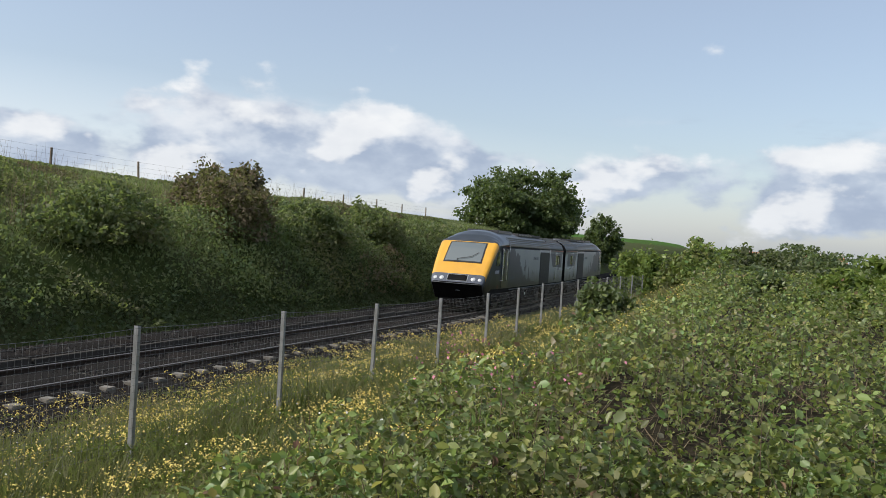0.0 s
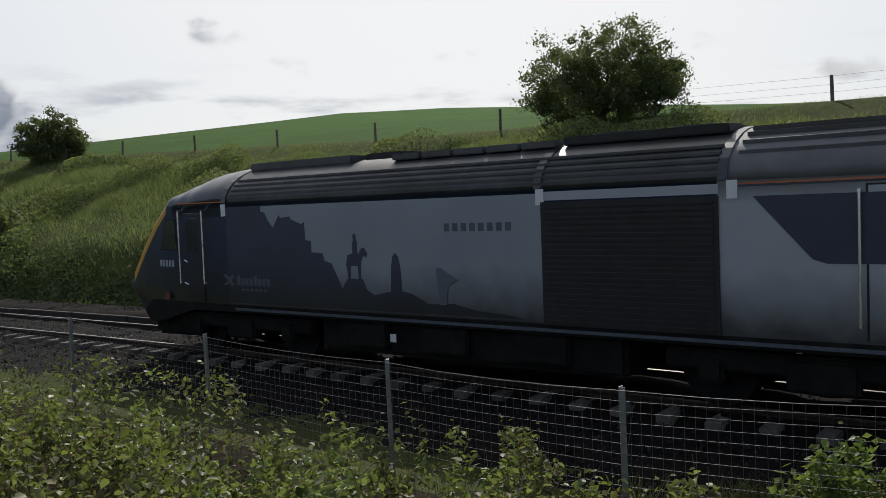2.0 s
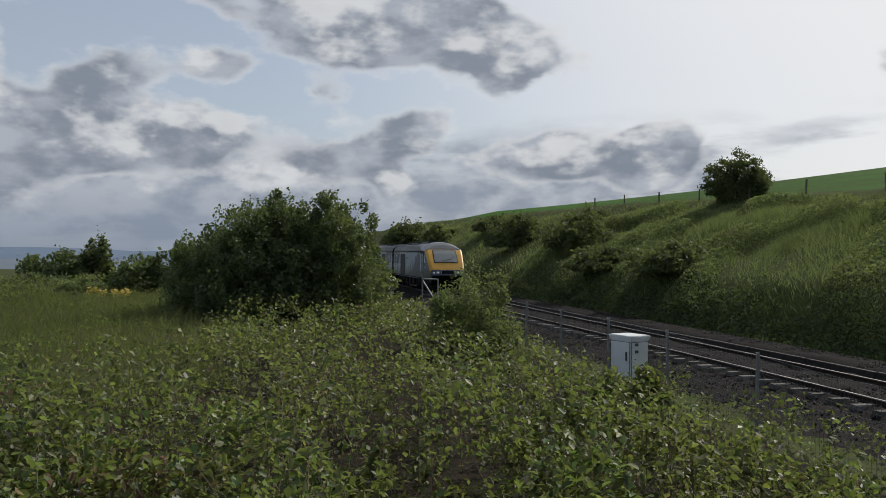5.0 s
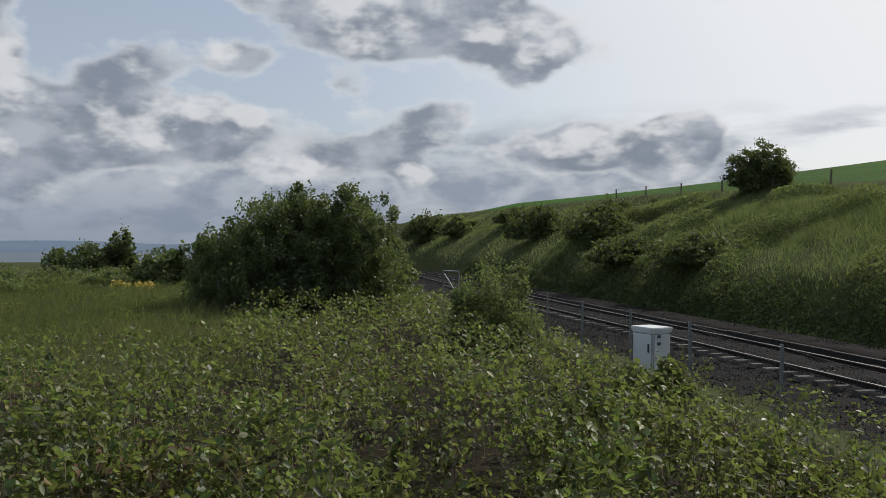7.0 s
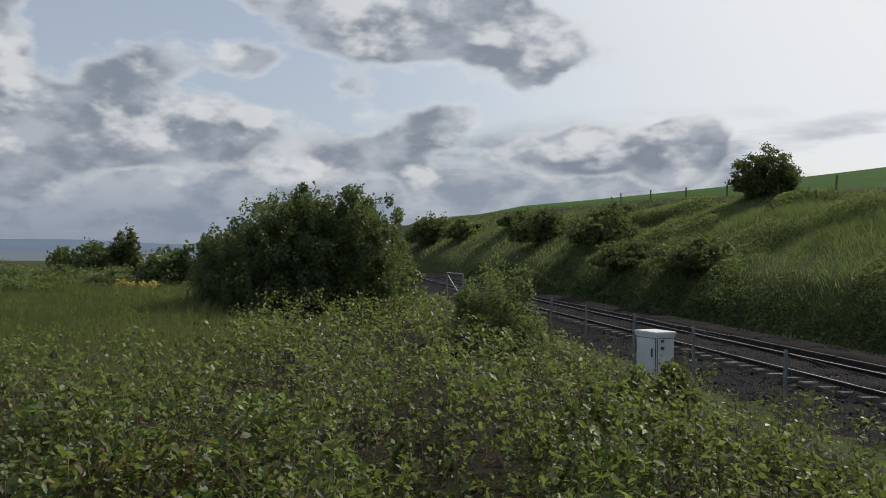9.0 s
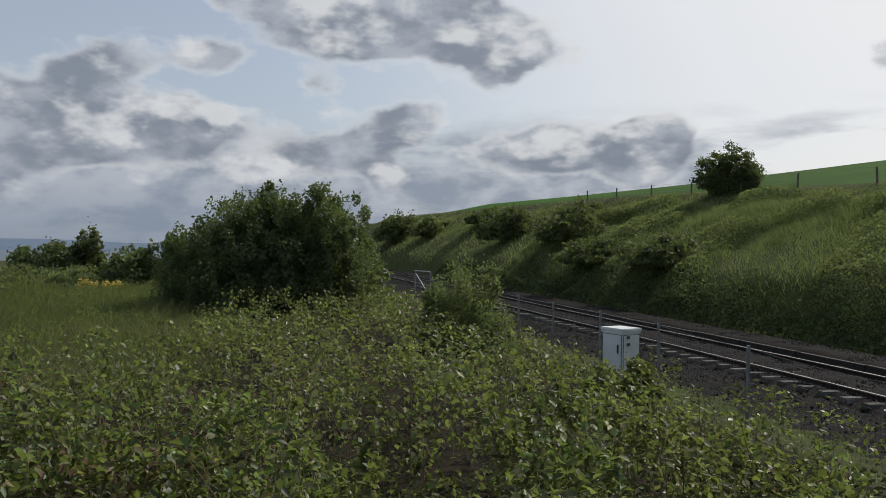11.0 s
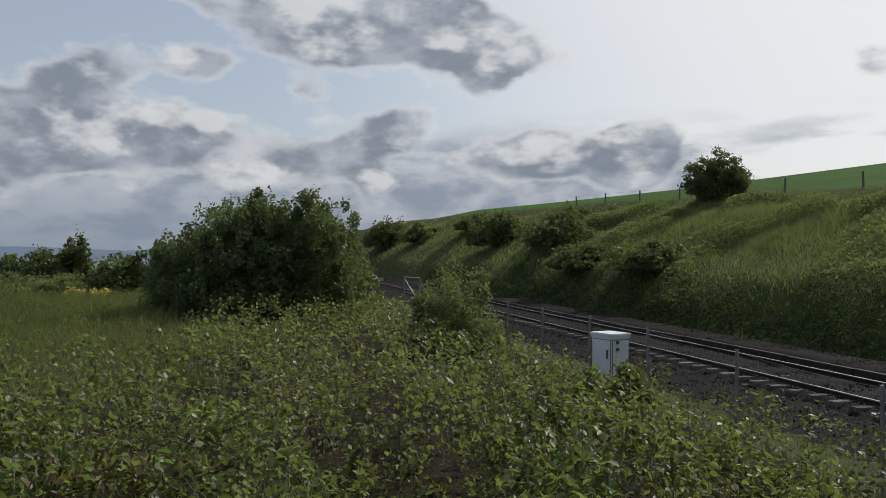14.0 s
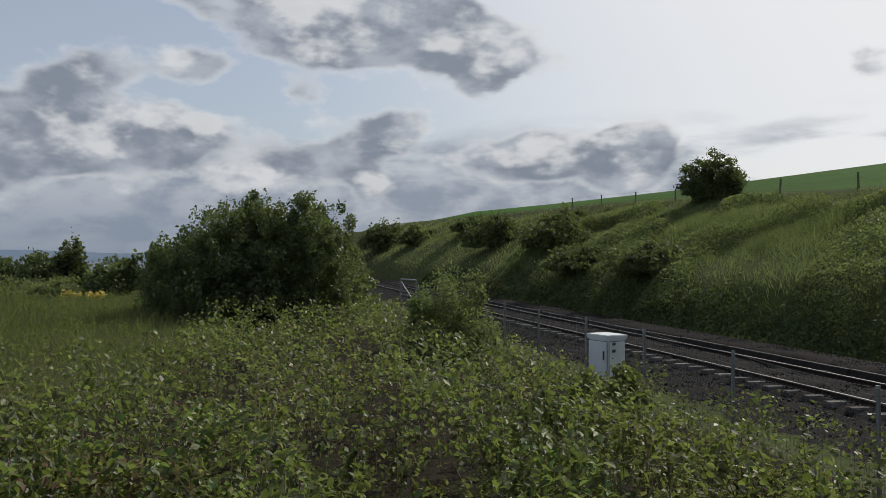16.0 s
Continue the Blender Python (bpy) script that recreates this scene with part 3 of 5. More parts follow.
# ---------- trackside fence ----------
POST_X = [-22.13, -19.39, -16.56, -13.83, -10.98, -8.18, -5.42, -3.13, -0.75, 2.22, 4.53, 7.52, 10.42, 13.23, 16.0, 18.77, 21.5, 24.23, 26.94, 29.66, 32.38, 35.1, 37.8, 40.5, 43.2]
POST_TOP = [1.47, 1.46, 1.48, 1.48, 1.44, 1.40, 1.37, 1.38, 1.52, 1.55, 1.58, 1.54, 1.52, 1.48, 1.45, 1.44, 1.46, 1.48, 1.45, 1.44, 1.41, 1.40, 1.38, 1.36, 1.35]
def build_fence():
    fence = empty("trackside_fence", "galvanised steel post and welded mesh fence along the railway", "fence")
    bm = bmesh.new()
    box(bm, -0.025, 0.025, -0.003, 0.003, -1.75, 0); box(bm, -0.025, -0.019, 0.003, 0.05, -1.75, 0)
    post_me = None
    for k, (x, zt) in enumerate(zip(POST_X, POST_TOP)):
        y = float(fence_y(x))
        m = pose(x, y, zt, float(rng.normal(0, 0.5)), float(rng.normal(0, 0.5)), float(rng.normal(0, 4)))
        if x == -0.75:
            b2 = bmesh.new()
            box(b2, -0.045, 0.045, -0.045, 0.045, -1.8, 0.02, 0.006); box(b2, -0.05, 0.05, -0.05, 0.05, 0.02, 0.035)
            p = part("straining_post", b2, M["galv"], fence, "thick square straining post"); p.matrix_local = m
            for sgn in (-1, 1):
                b3 = bmesh.new(); rod(b3, (0.03 * sgn, 0, -0.3), (1.05 * sgn, -0.02, -1.75), 0.032, n=4)
                part("brace", b3, M["galv"], p, "raking angle-iron brace")
            continue
        if post_me is None:
            p = part("post", bm, M["galv"], fence); post_me = p.data; p.matrix_local = m
        else: share("post", post_me, fence, m)
    # welded mesh, bay by bay
    for (xa, za), (xb, zb) in zip(list(zip(POST_X, POST_TOP))[:-1], list(zip(POST_X, POST_TOP))[1:]):
        ya, yb = float(fence_y(xa)), float(fence_y(xb))
        segs = []
        hs = [0.0, 0.075, 0.15, 0.225, 0.30, 0.375, 0.45, 0.525, 0.60, 0.675, 0.75, 0.85, 0.95, 1.05, 1.15, 1.25]
        for h in hs:
            sag = 0.012 if h else 0.03
            pts = [(xa + (xb - xa) * t, ya + (yb - ya) * t - 0.03, za + (zb - za) * t - 0.02 - h - 4 * sag * t * (1 - t)) for t in (0, 0.25, 0.5, 0.75, 1)]
            segs += [(p, q, 0.0018 if h else 0.003) for p, q in zip(pts[:-1], pts[1:])]
        n = int((xb - xa) / 0.075)
        for i in range(1, n):
            t = i / n
            px, py, pz = xa + (xb - xa) * t, ya + (yb - ya) * t - 0.033, za + (zb - za) * t - 0.02 - 0.12 * t * (1 - t)
            segs.append(((px, py, pz), (px + 0.004, py, pz - 1.25), 0.0015))
        A = np.array([s[0] for s in segs]); B = np.array([s[1] for s in segs]); R = np.array([s[2] for s in segs])
        D = B - A; D /= np.linalg.norm(D, axis=1)[:, None]
        up = np.where(np.abs(D[:, 2:3]) > 0.9, np.array([[1.0, 0, 0]]), np.array([[0, 0, 1.0]]))
        U = np.cross(D, up); U /= np.linalg.norm(U, axis=1)[:, None]; W = np.cross(D, U)
        ring = [U * math.cos(a) + W * math.sin(a) for a in (0.5, 2.6, 4.7)]
        V = np.stack([A + r_ * R[:, None] for r_ in ring] + [B + r_ * R[:, None] for r_ in ring], 1).reshape(-1, 3)
        i = np.arange(len(segs))[:, None] * 6
        F = np.concatenate([i + np.array([[0, 1, 4, 3]]), i + np.array([[1, 2, 5, 4]]), i + np.array([[2, 0, 3, 5]])])
        mesh_np("wire_mesh", V, F, M["wire"], fence)
build_fence()

def wires(name, P, r, mat, parent):
    """A thin wire through the points P."""
    P = np.asarray(P, float)
    D = np.gradient(P, axis=0); D /= np.linalg.norm(D, axis=1)[:, None]
    U = np.cross(D, np.array([[0, 0, 1.0]])); U /= np.linalg.norm(U, axis=1)[:, None]; W = np.cross(D, U)
    V = np.stack([P + (U * math.cos(a) + W * math.sin(a)) * r for a in (0.5, 2.6, 4.7)], 1).reshape(-1, 3)
    i = np.arange(len(P) - 1)[:, None] * 3
    F = np.concatenate([i + np.array([[0, 1, 4, 3]]), i + np.array([[1, 2, 5, 4]]), i + np.array([[2, 0, 3, 5]])])
    return mesh_np(name, V, F, mat, parent)

def build_field_fence():
    f = empty("field_fence", "weathered wooden post and wire fence along the top of the cutting", "fence")
    bm = bmesh.new(); rod(bm, (0, 0, -1.5), (0, 0, 0), 0.06, 0.052, 7)
    bmesh.ops.bevel(bm, geom=[e for e in bm.edges if abs(e.verts[0].co.z) < 0.01 and abs(e.verts[1].co.z) < 0.01], offset=0.012, segments=1, affect="EDGES")
    me = None
    xs = []
    for az in (-67.2, -65.6, -63.9, -61.7, -59.1, -56.25, -52.9, -48.73, -43.78, -38.12, -32.17, -24.04, -14.55, -4.79, 5.49, 16.22, 26.5, 36.5, 44.8, 51.2, 56.4, 60.7, 64.0, 67.0, 69.5, 71.7, 73.6):
        x = -27 * math.tan(radians(az))
        for _ in range(12): x = -(float(cut_y(x)) + CREST + 0.25) * math.tan(radians(az))
        xs.append(x)
    tops = []
    for k, x in enumerate(xs):
        y = float(cut_y(x)) + CREST + 0.25
        z = float(crest_z(x)) + 0.80 + float(rng.normal(0, 0.03))
        m = pose(x, y, z, float(rng.normal(0, 1.2)), float(rng.normal(0, 1.2)), float(rng.uniform(0, 90)))
        tops.append((x, y - 0.06, z))
        if me is None:
            p = part("post", bm, M["oldwood"], f); me = p.data; p.matrix_local = m
        else: share("post", me, f, m)
    for drop in (0.04, 0.28, 0.5):
        wires("wire", [(x, y, z - drop) for x, y, z in tops], 0.0042, M["wire"], f)
    # old sawn-off post
    bm = bmesh.new(); rod(bm, (0, 0, -1), (0, 0, 0.0), 0.11, 0.10, 9)
    st = part("gate_stump", bm, M["oldwood"]); st.matrix_local = pose(3.75, float(cut_y(3.75)) + CREST - 0.4, 5.28)
    tagged(st, "short thick weathered post stump in the grass", "post")
build_field_fence()

GATE = (55.65, 23.3, 2.15, -63)     # x, y, foot, heading
def build_field_gate():
    g = empty("field_gate", "brown wooden post and rail gate at the edge of the field", "gate")
    g.matrix_basis = pose(GATE[0], GATE[1], GATE[2], 0, 0, GATE[3])
    for x in (0.0, 1.05, 2.1):
        bm = bmesh.new(); rod(bm, (x, 0, -1.2), (x, 0, 1.25 if x == 0 else 1.0), 0.09, 0.08, 8); part("post", bm, M["oldwood"], g)
    for z in (0.25, 0.58, 0.9):
        bm = bmesh.new(); box(bm, 0.02, 2.12, -0.13, -0.085, z - 0.06, z + 0.06, 0.008); part("rail", bm, M["oldwood"], g)
build_field_gate()

# ---------- trackside cabinet ----------
def build_cabinet():
    c = empty("relay_cabinet", "white painted steel trackside cabinet beside the fence", "cabinet")
    c.matrix_basis = pose(-14.6, 4.88, 0.06, 0, 0, 24)
    bm = bmesh.new(); box(bm, -0.25, 0.25, -0.2, 0.2, 0.0, 1.22, 0.01); part("body", bm, M["box"], c)
    bm = bmesh.new(); box(bm, -0.28, 0.28, -0.23, 0.23, 1.223, 1.275, 0.012)
    box(bm, -0.265, 0.265, -0.215, 0.215, 1.19, 1.222); part("lid", bm, M["box"], c, "overhanging weather lid")
    bm = bmesh.new(); box(bm, -0.225, 0.225, -0.218, -0.203, 0.06, 1.16, 0.004)
    d = part("door", bm, M["box"], c)
    bm = bmesh.new(); box(bm, -0.235, 0.235, -0.2035, -0.2, 0.05, 1.17); part("door_gap", bm, M["lockmetal"], c, "dark gap round the door")
    bm = bmesh.new(); box(bm, 0.25, 0.2535, -0.187, 0.187, 0.05, 1.17); part("door_gap", bm, M["lockmetal"], c, "dark gap round the side panel")
    bm = bmesh.new(); box(bm, 0.2536, 0.262, -0.178, 0.178, 0.06, 1.16, 0.004); part("side_door", bm, M["box"], c)
    bm = bmesh.new(); box(bm, 0.15, 0.18, -0.24, -0.219, 0.85, 1.0, 0.005); part("handle", bm, M["lockmetal"], d, "dark door handle")
    for z in (0.25, 0.95):
        bm = bmesh.new(); rod(bm, (-0.23, -0.222, z), (-0.23, -0.222, z + 0.1), 0.012); part("hinge", bm, M["lockmetal"], d)
    for z in (0.98, 1.1):
        bm = bmesh.new(); box(bm, 0.2625, 0.28, -0.12, -0.05, z, z + 0.05, 0.004); part("latch", bm, M["lockmetal"], c, "small dark latch")
    bm = bmesh.new(); box(bm, -0.3, 0.3, -0.25, 0.25, -0.4, 0.0, 0.02); part("plinth", bm, M["sleeper"], c, "concrete plinth")
build_cabinet()

def build_gate():
    g = empty("fence_end_frame", "grey tubular end frame and strut of a fence by the bush", "fence frame")
    g.matrix_basis = pose(-30.2, 2.65, 0.55)
    for a, b, nm in (((0, 0, -0.3), (0, 0, 1.3), "post"), ((0, 0, 1.28), (0.05, 0.55, 1.25), "rail"), ((0, 0.02, 1.2), (0.35, 0.75, 0.0), "strut"), ((0.05, 0.55, 1.25), (0.05, 0.55, -0.2), "post")):
        bm = bmesh.new(); rod(bm, a, b, 0.028, n=8); part(nm, bm, M["galv"], g)
build_gate()

# ---------- the train: two power cars back to back ----------
CAR = 17.75
def car_section(u):
    """Half width at the side, bottom, top, corner half-axes of the section at u metres behind the nose."""
    u = np.where(u < 3.4, (u - 0.18) * 3.4 / 3.22, u)
    w = np.interp(u, [0.0, 0.12, 0.35, 0.8, 1.6, 2.6, 16.9, 17.3], [1.12, 1.17, 1.21, 1.26, 1.32, 1.365, 1.365, 1.33])
    zt = np.interp(u, [0.0, 0.06, 0.30, 0.75, 1.35, 1.85, 2.3, 2.8, 3.4, 17.3], [1.25, 1.33, 1.65, 2.12, 2.69, 3.08, 3.33, 3.51, 3.57, 3.54])
    cw = np.interp(u, [0, 0.4, 1.3, 1.82, 2.05, 2.4, 2.8, 3.6], [0.20, 0.22, 0.20, 0.22, 0.62, 1.05, 1.25, 1.33])
    ch = np.interp(u, [0, 0.4, 1.3, 1.82, 2.05, 2.4, 2.8, 3.6], [0.10, 0.13, 0.15, 0.18, 0.34, 0.54, 0.66, 0.70])
    return w, zt, cw, ch
def car_ring(u, nside=14, narc=9):
    w, zt, cw, ch = car_section(u)
    zb = np.interp(u - 0.18, [0, 0.4, 1.2, 2.5], [0.52, 0.52, 0.6, 0.86])
    half = []
    zs = max(zt - max(ch, 0.27), zb + 0.05)
    z1 = zb + min(0.3 * (zs - zb), max(0.04, 1.0 - zb))
    heights = list(np.linspace(zb, z1, 3)) + list(np.linspace(z1, zs, nside - 6)[1:]) + list(np.linspace(zs, max(zt - ch, zs), 5)[1:])
    for z in heights:
        half.append((w - 0.035 * max(0.0, (1.5 - z)) ** 1.5, z))
    for a in np.linspace(0, np.pi / 2, narc)[1:]:
        half.append((w - cw + cw * math.cos(a), zt - ch + ch * math.sin(a)))
    half.append((0.0, zt + 0.004))
    full = [(-y, z) for y, z in half] + [(y, z) for y, z in half[::-1][1:]]
    return full          # from the bottom of one side over the roof to the other

def build_car():
    car = empty("power_car", "navy and silver diesel power car with a yellow nose", "locomotive", "power cars of the train")
    us = np.concatenate([0.18 + np.array([0, 0.03, 0.06, 0.12, 0.2]), np.linspace(0.43, 1.60, 20), np.linspace(1.66, 2.2, 13), np.linspace(2.27, 3.6, 18), np.linspace(4.2, 17.3, 22)])
    def tuck(u, z): return u + max(0.0, 1.2 - z) * 0.85 * min(1.0, max(0.0, 1 - (u - 0.18) / 2.2))
    rings = np.array([[(tuck(u, z), y, z) for y, z in car_ring(u)] for u in us])
    n = rings.shape[1]
    V = rings.reshape(-1, 3)
    F = []
    for k in range(n - 1):
        i = np.arange(len(us) - 1) * n
        F.append(np.stack([i + k, i + k + 1, i + n + k + 1, i + n + k], 1))
    F = np.concatenate(F)
    body = mesh_np("body", V, F, [M["navy"], M["yellow"], M["cabroof"], M["roof"], M["under"], M["pale"], M["lampshell"], M["comproof"]], car)
    C = V[F].mean(1)
    W, ZT, CW, CH = (np.array(a) for a in zip(*[car_section(u) for u in C[:, 0]]))
    mi = np.zeros(len(F), np.int32)
    row = np.repeat(np.arange(n - 1), len(us) - 1)
    row = np.minimum(row, n - 2 - row)          # counted up from either foot of the section
    U, Z = C[:, 0], C[:, 2]
    mi[(U > 0.42) & (U < 1.83) & (row >= 9)] = 1
    mi[(U > 1.83) & (row >= 13) & (U < 3.75)] = 2
    mi[(U >= 3.75) & (Z > 2.80)] = 3
    mi[(U >= 13.0) & (Z > 2.80)] = 7
    mi[(U >= 13.0) & (row >= 2) & (Z <= 2.80)] = 5
    mi[(U < 0.42) & (row >= 9) & (np.abs(C[:, 1]) > 0.42)] = 6
    mi[row < 2] = 4
    body.data.polygons.foreach_set("material_index", mi)
    body.data.shade_smooth()
    for uu, nm in ((0.18, "nose_tip"), (17.3, "end_wall")):
        cap = bmesh.new()
        cap.faces.new([cap.verts.new((tuck(uu, z), y, z)) for y, z in car_ring(uu)])
        part(nm, cap, M["apron"], car, "grimy black end face")
    # windscreen and its frame
    def on_nose(u, y, lift): return (u - 0.7 * lift, y, float(car_section(u)[1]) + 0.7 * lift)
    def patch(name, u0, u1, y0, y1, lift, mat, parent, label="", cols=8, rows=6, taper=0.0):
        bm = bmesh.new()
        g = []
        for i in range(rows + 1):
            u = u0 + (u1 - u0) * i / rows
            k = 1 - taper * i / rows
            g.append([bm.verts.new((lambda y: (u - 0.7 * lift, y, float(np.interp(abs(y), [0, 0.75, 0.95, 1.12], [0, -0.005, -0.035, -0.11])) + float(car_section(u)[1]) + 0.7 * lift))((y0 + (y1 - y0) * j / cols) * k)) for j in range(cols + 1)])
        for i in range(rows):
            for j in range(cols): bm.faces.new((g[i][j], g[i][j + 1], g[i + 1][j + 1], g[i + 1][j]))
        bmesh.ops.recalc_face_normals(bm, faces=bm.faces)
        r = bmesh.ops.extrude_face_region(bm, geom=list(bm.faces))
        for v in [v for v in r["geom"] if isinstance(v, bmesh.types.BMVert)]: v.co += Vector((0.014, 0, -0.014))
        bmesh.ops.recalc_face_normals(bm, faces=bm.faces)
        return part(name, bm, mat, parent, label)
    fr = patch("windscreen_frame", 0.86, 1.80, -0.87, 0.87, 0.022, M["rubber"], car, "black rubber windscreen surround", taper=0.03)
    patch("windscreen", 0.905, 1.755, -0.81, 0.81, 0.036, M["glass"], fr, "grey tinted raked windscreen", taper=0.03)
    bm = bmesh.new()
    rod(bm, on_nose(0.96, 0.25, 0.07), on_nose(1.08, -0.35, 0.07), 0.012); rod(bm, on_nose(1.08, -0.35, 0.075), on_nose(1.28, -0.62, 0.06), 0.010)
    rod(bm, on_nose(0.94, 0.25, 0.03), on_nose(0.96, 0.25, 0.07), 0.02)
    part("wiper", bm, M["rubber"], car)
    # lamp clusters, grille and valance
    for sgn in (-1, 1):
        bm = bmesh.new()
        bmesh.ops.create_uvsphere(bm, u_segments=14, v_segments=8, radius=1, matrix=Matrix.Translation((0.315, 0.86 * sgn, 1.385)) @ Matrix.Rotation(0.67, 4, "Y") @ Matrix.Diagonal((0.03, 0.28, 0.15, 1)))
        cl = part("lamp_cluster", bm, M["lampshell"], car, "silver lamp surround", True)
        for y in (0.70, 0.98):
            bm = bmesh.new()
            bmesh.ops.create_uvsphere(bm, u_segments=14, v_segments=8, radius=1, matrix=Matrix.Translation((0.310 + (0.012 if y > 0.7 else 0), y * sgn, 1.395 - (0.012 if y > 0.7 else 0))) @ Matrix.Rotation(0.67, 4, "Y") @ Matrix.Diagonal((0.052, 0.115, 0.115, 1)))
            part("headlight", bm, M["lens"], cl, "round glass headlight", True)
    gf = patch("grille_frame", 0.215, 0.405, -0.46, 0.46, 0.012, M["pale"], car, "thin silver grille frame", rows=3)
    patch("grille", 0.228, 0.392, -0.43, 0.43, 0.020, M["apron"], gf, "black mesh nose grille", rows=3)
    bm = bmesh.new(); box(bm, 0.150, 0.182, -1.08, 1.08, 1.185, 1.215, 0.01); part("chin_strip", bm, M["pale"], car, "silver edge under the lamps")
    bm = bmesh.new()
    box(bm, 0.75, 2.6, -1.0, 1.0, 0.22, 0.74, 0.1); part("valance", bm, M["under"], car, "black front valance")
    bm = bmesh.new()
    box(bm, 0.40, 0.45, -0.10, 0.10, 0.885, 0.91)
    part("front_number_bar", bm, M["grey_mark"], car, "small pale number bar")
    # side doors, handrails, windows, both sides
    for sgn in (-1, 1):
        def side(u0, u1, z0, z1, off, th, mat, name, parent, label=""):
            bm = bmesh.new()
            y = 1.365 + off
            box(bm, u0, u1, sgn * y, sgn * (y + th), z0, z1)
            if name in ("door", "side_window", "cab_window"): bmesh.ops.bevel(bm, geom=list(bm.edges), offset=min(0.02, th * 0.4), segments=1, affect="EDGES")
            return part(name, bm, mat, parent, label)
        def flat(name, pts, off, mat, parent, label=""):
            """A thin film on the side, outline given in (u, z)."""
            bm = bmesh.new()
            f = bm.faces.new([bm.verts.new((u, sgn * (1.365 + off), z)) for u, z in pts])
            r = bmesh.ops.extrude_face_region(bm, geom=[f])
            for v in [v for v in r["geom"] if isinstance(v, bmesh.types.BMVert)]: v.co.y += sgn * 0.002
            bmesh.ops.recalc_face_normals(bm, faces=bm.faces)
            return part(name, bm, mat, parent, label)
        dr = side(2.42, 3.02, 1.02, 2.72, 0.0, 0.012, M["navy"], "door", car, "navy cab door")
        side(2.54, 2.86, 1.95, 2.62, 0.012, 0.006, M["sideglass"], "side_window", dr, "dark glass drop-light")
        for k in (1.82, 1.38):
            bm = bmesh.new(); rod(bm, (2.46, sgn * 1.40, k), (2.58, sgn * 1.40, k - 0.04), 0.014); part("handle", bm, M["chrome"], dr)
        for u, z0, z1 in ((2.36, 1.37, 2.76), (3.10, 1.37, 2.75)):
            bm = bmesh.new()
            rod(bm, (u, sgn * 1.43, z0), (u, sgn * 1.43, z1), 0.017)
            for z in (z0, z1): rod(bm, (u, sgn * 1.35, z), (u, sgn * 1.44, z), 0.02)
            part("handrail", bm, M["chrome"], car, "long bright vertical handrail")
        bm = bmesh.new()
        for lift, mk in ((0.006, 0), (0.012, 1)):
            g = 0.03 * (1 - mk)
            f = bm.faces.new([bm.verts.new((u, sgn * (float(car_section(u)[0]) + lift), z)) for u, z in ((1.60 - g, 2.03 - g), (2.14 + g, 2.03 - g), (2.14 + g, 2.60 + g), (1.84 - g, 2.60 + g))])
            f.material_index = mk
        bmesh.ops.recalc_face_normals(bm, faces=bm.faces)
        part("cab_window", bm, [M["rubber"], M["sideglass"]], car, "dark quarter window")
        # painted panel with a skyline in silhouette
        flat("side_panel", [(3.75, 1.02), (10.5, 1.02), (10.5, 2.80), (3.75, 2.80)], 0.004, M["greyblue"], car, "silver-grey painted side panel")
        flat("castle_film", [(3.75, 1.04), (6.98, 1.04), (6.73, 1.30), (6.58, 1.55), (6.44, 1.80), (6.28, 1.84), (6.24, 1.97), (5.98, 1.98), (5.98, 2.17), (5.84, 2.19), (5.83, 2.50), (5.76, 2.46), (5.50, 2.55), (5.48, 2.60), (5.23, 2.58), (5.20, 2.63), (5.14, 2.55), (5.03, 2.41), (4.90, 2.55), (4.83, 2.68), (4.73, 2.70), (4.73, 2.799), (3.75, 2.799)], 0.0075, M["silh"], car, "dark castle-rock silhouette")
        flat("plinth_film", [(6.55, 1.05), (7.3, 1.05), (7.22, 1.36), (7.14, 1.55), (6.80, 1.55), (6.72, 1.45), (6.62, 1.25)], 0.010, M["silh"], car, "dark monument plinth silhouette")
        sx, sz, k = 6.82, 1.552, 1.04
        flat("statue_film", [(sx + k * u, sz + k * z) for u, z in ((0.0, 0.0), (0.05, 0.0), (0.06, 0.2), (0.21, 0.2), (0.22, 0.0), (0.27, 0.0), (0.28, 0.25), (0.33, 0.36), (0.40, 0.34), (0.42, 0.40), (0.35, 0.49), (0.29, 0.48), (0.23, 0.38), (0.21, 0.42), (0.21, 0.58), (0.19, 0.62), (0.19, 0.69), (0.15, 0.71), (0.12, 0.68), (0.13, 0.60), (0.10, 0.55), (0.11, 0.40), (0.0, 0.37), (-0.04, 0.22), (-0.02, 0.14))], 0.010, M["silh"], car, "dark mounted-monument silhouette")
        flat("tower_film", [(7.71, 1.05), (7.98, 1.05), (7.94, 1.75), (7.90, 1.92), (7.84, 1.98), (7.78, 1.92), (7.75, 1.75)], 0.010, M["silh"], car, "slim tower silhouette")
        flat("treeline_film", [(6.98, 1.05), (10.18, 1.05), (9.98, 1.10), (9.38, 1.14), (8.98, 1.22), (8.48, 1.2), (8.18, 1.34), (7.98, 1.38), (7.68, 1.36), (7.38, 1.3), (7.18, 1.4)], 0.0125, M["silh"], car, "low dark tree line")
        flat("bridge_film", [(8.70, 1.2), (8.83, 1.2), (8.86, 1.5), (9.08, 1.58), (8.90, 1.66), (8.73, 1.76), (8.64, 1.74)], 0.0145, M["silh_pale"], car, "faint pale figure in the skyline")
        bm = bmesh.new()
        for k in range(8):
            box(bm, 8.82 + 0.155 * k, 8.92 + 0.155 * k, sgn * 1.372, sgn * 1.3745, 2.30, 2.42)
        tagged(part("service_lettering", bm, M["grey_mark"], car, "grey lettering blocks"), kind="stuff")
        bm = bmesh.new()
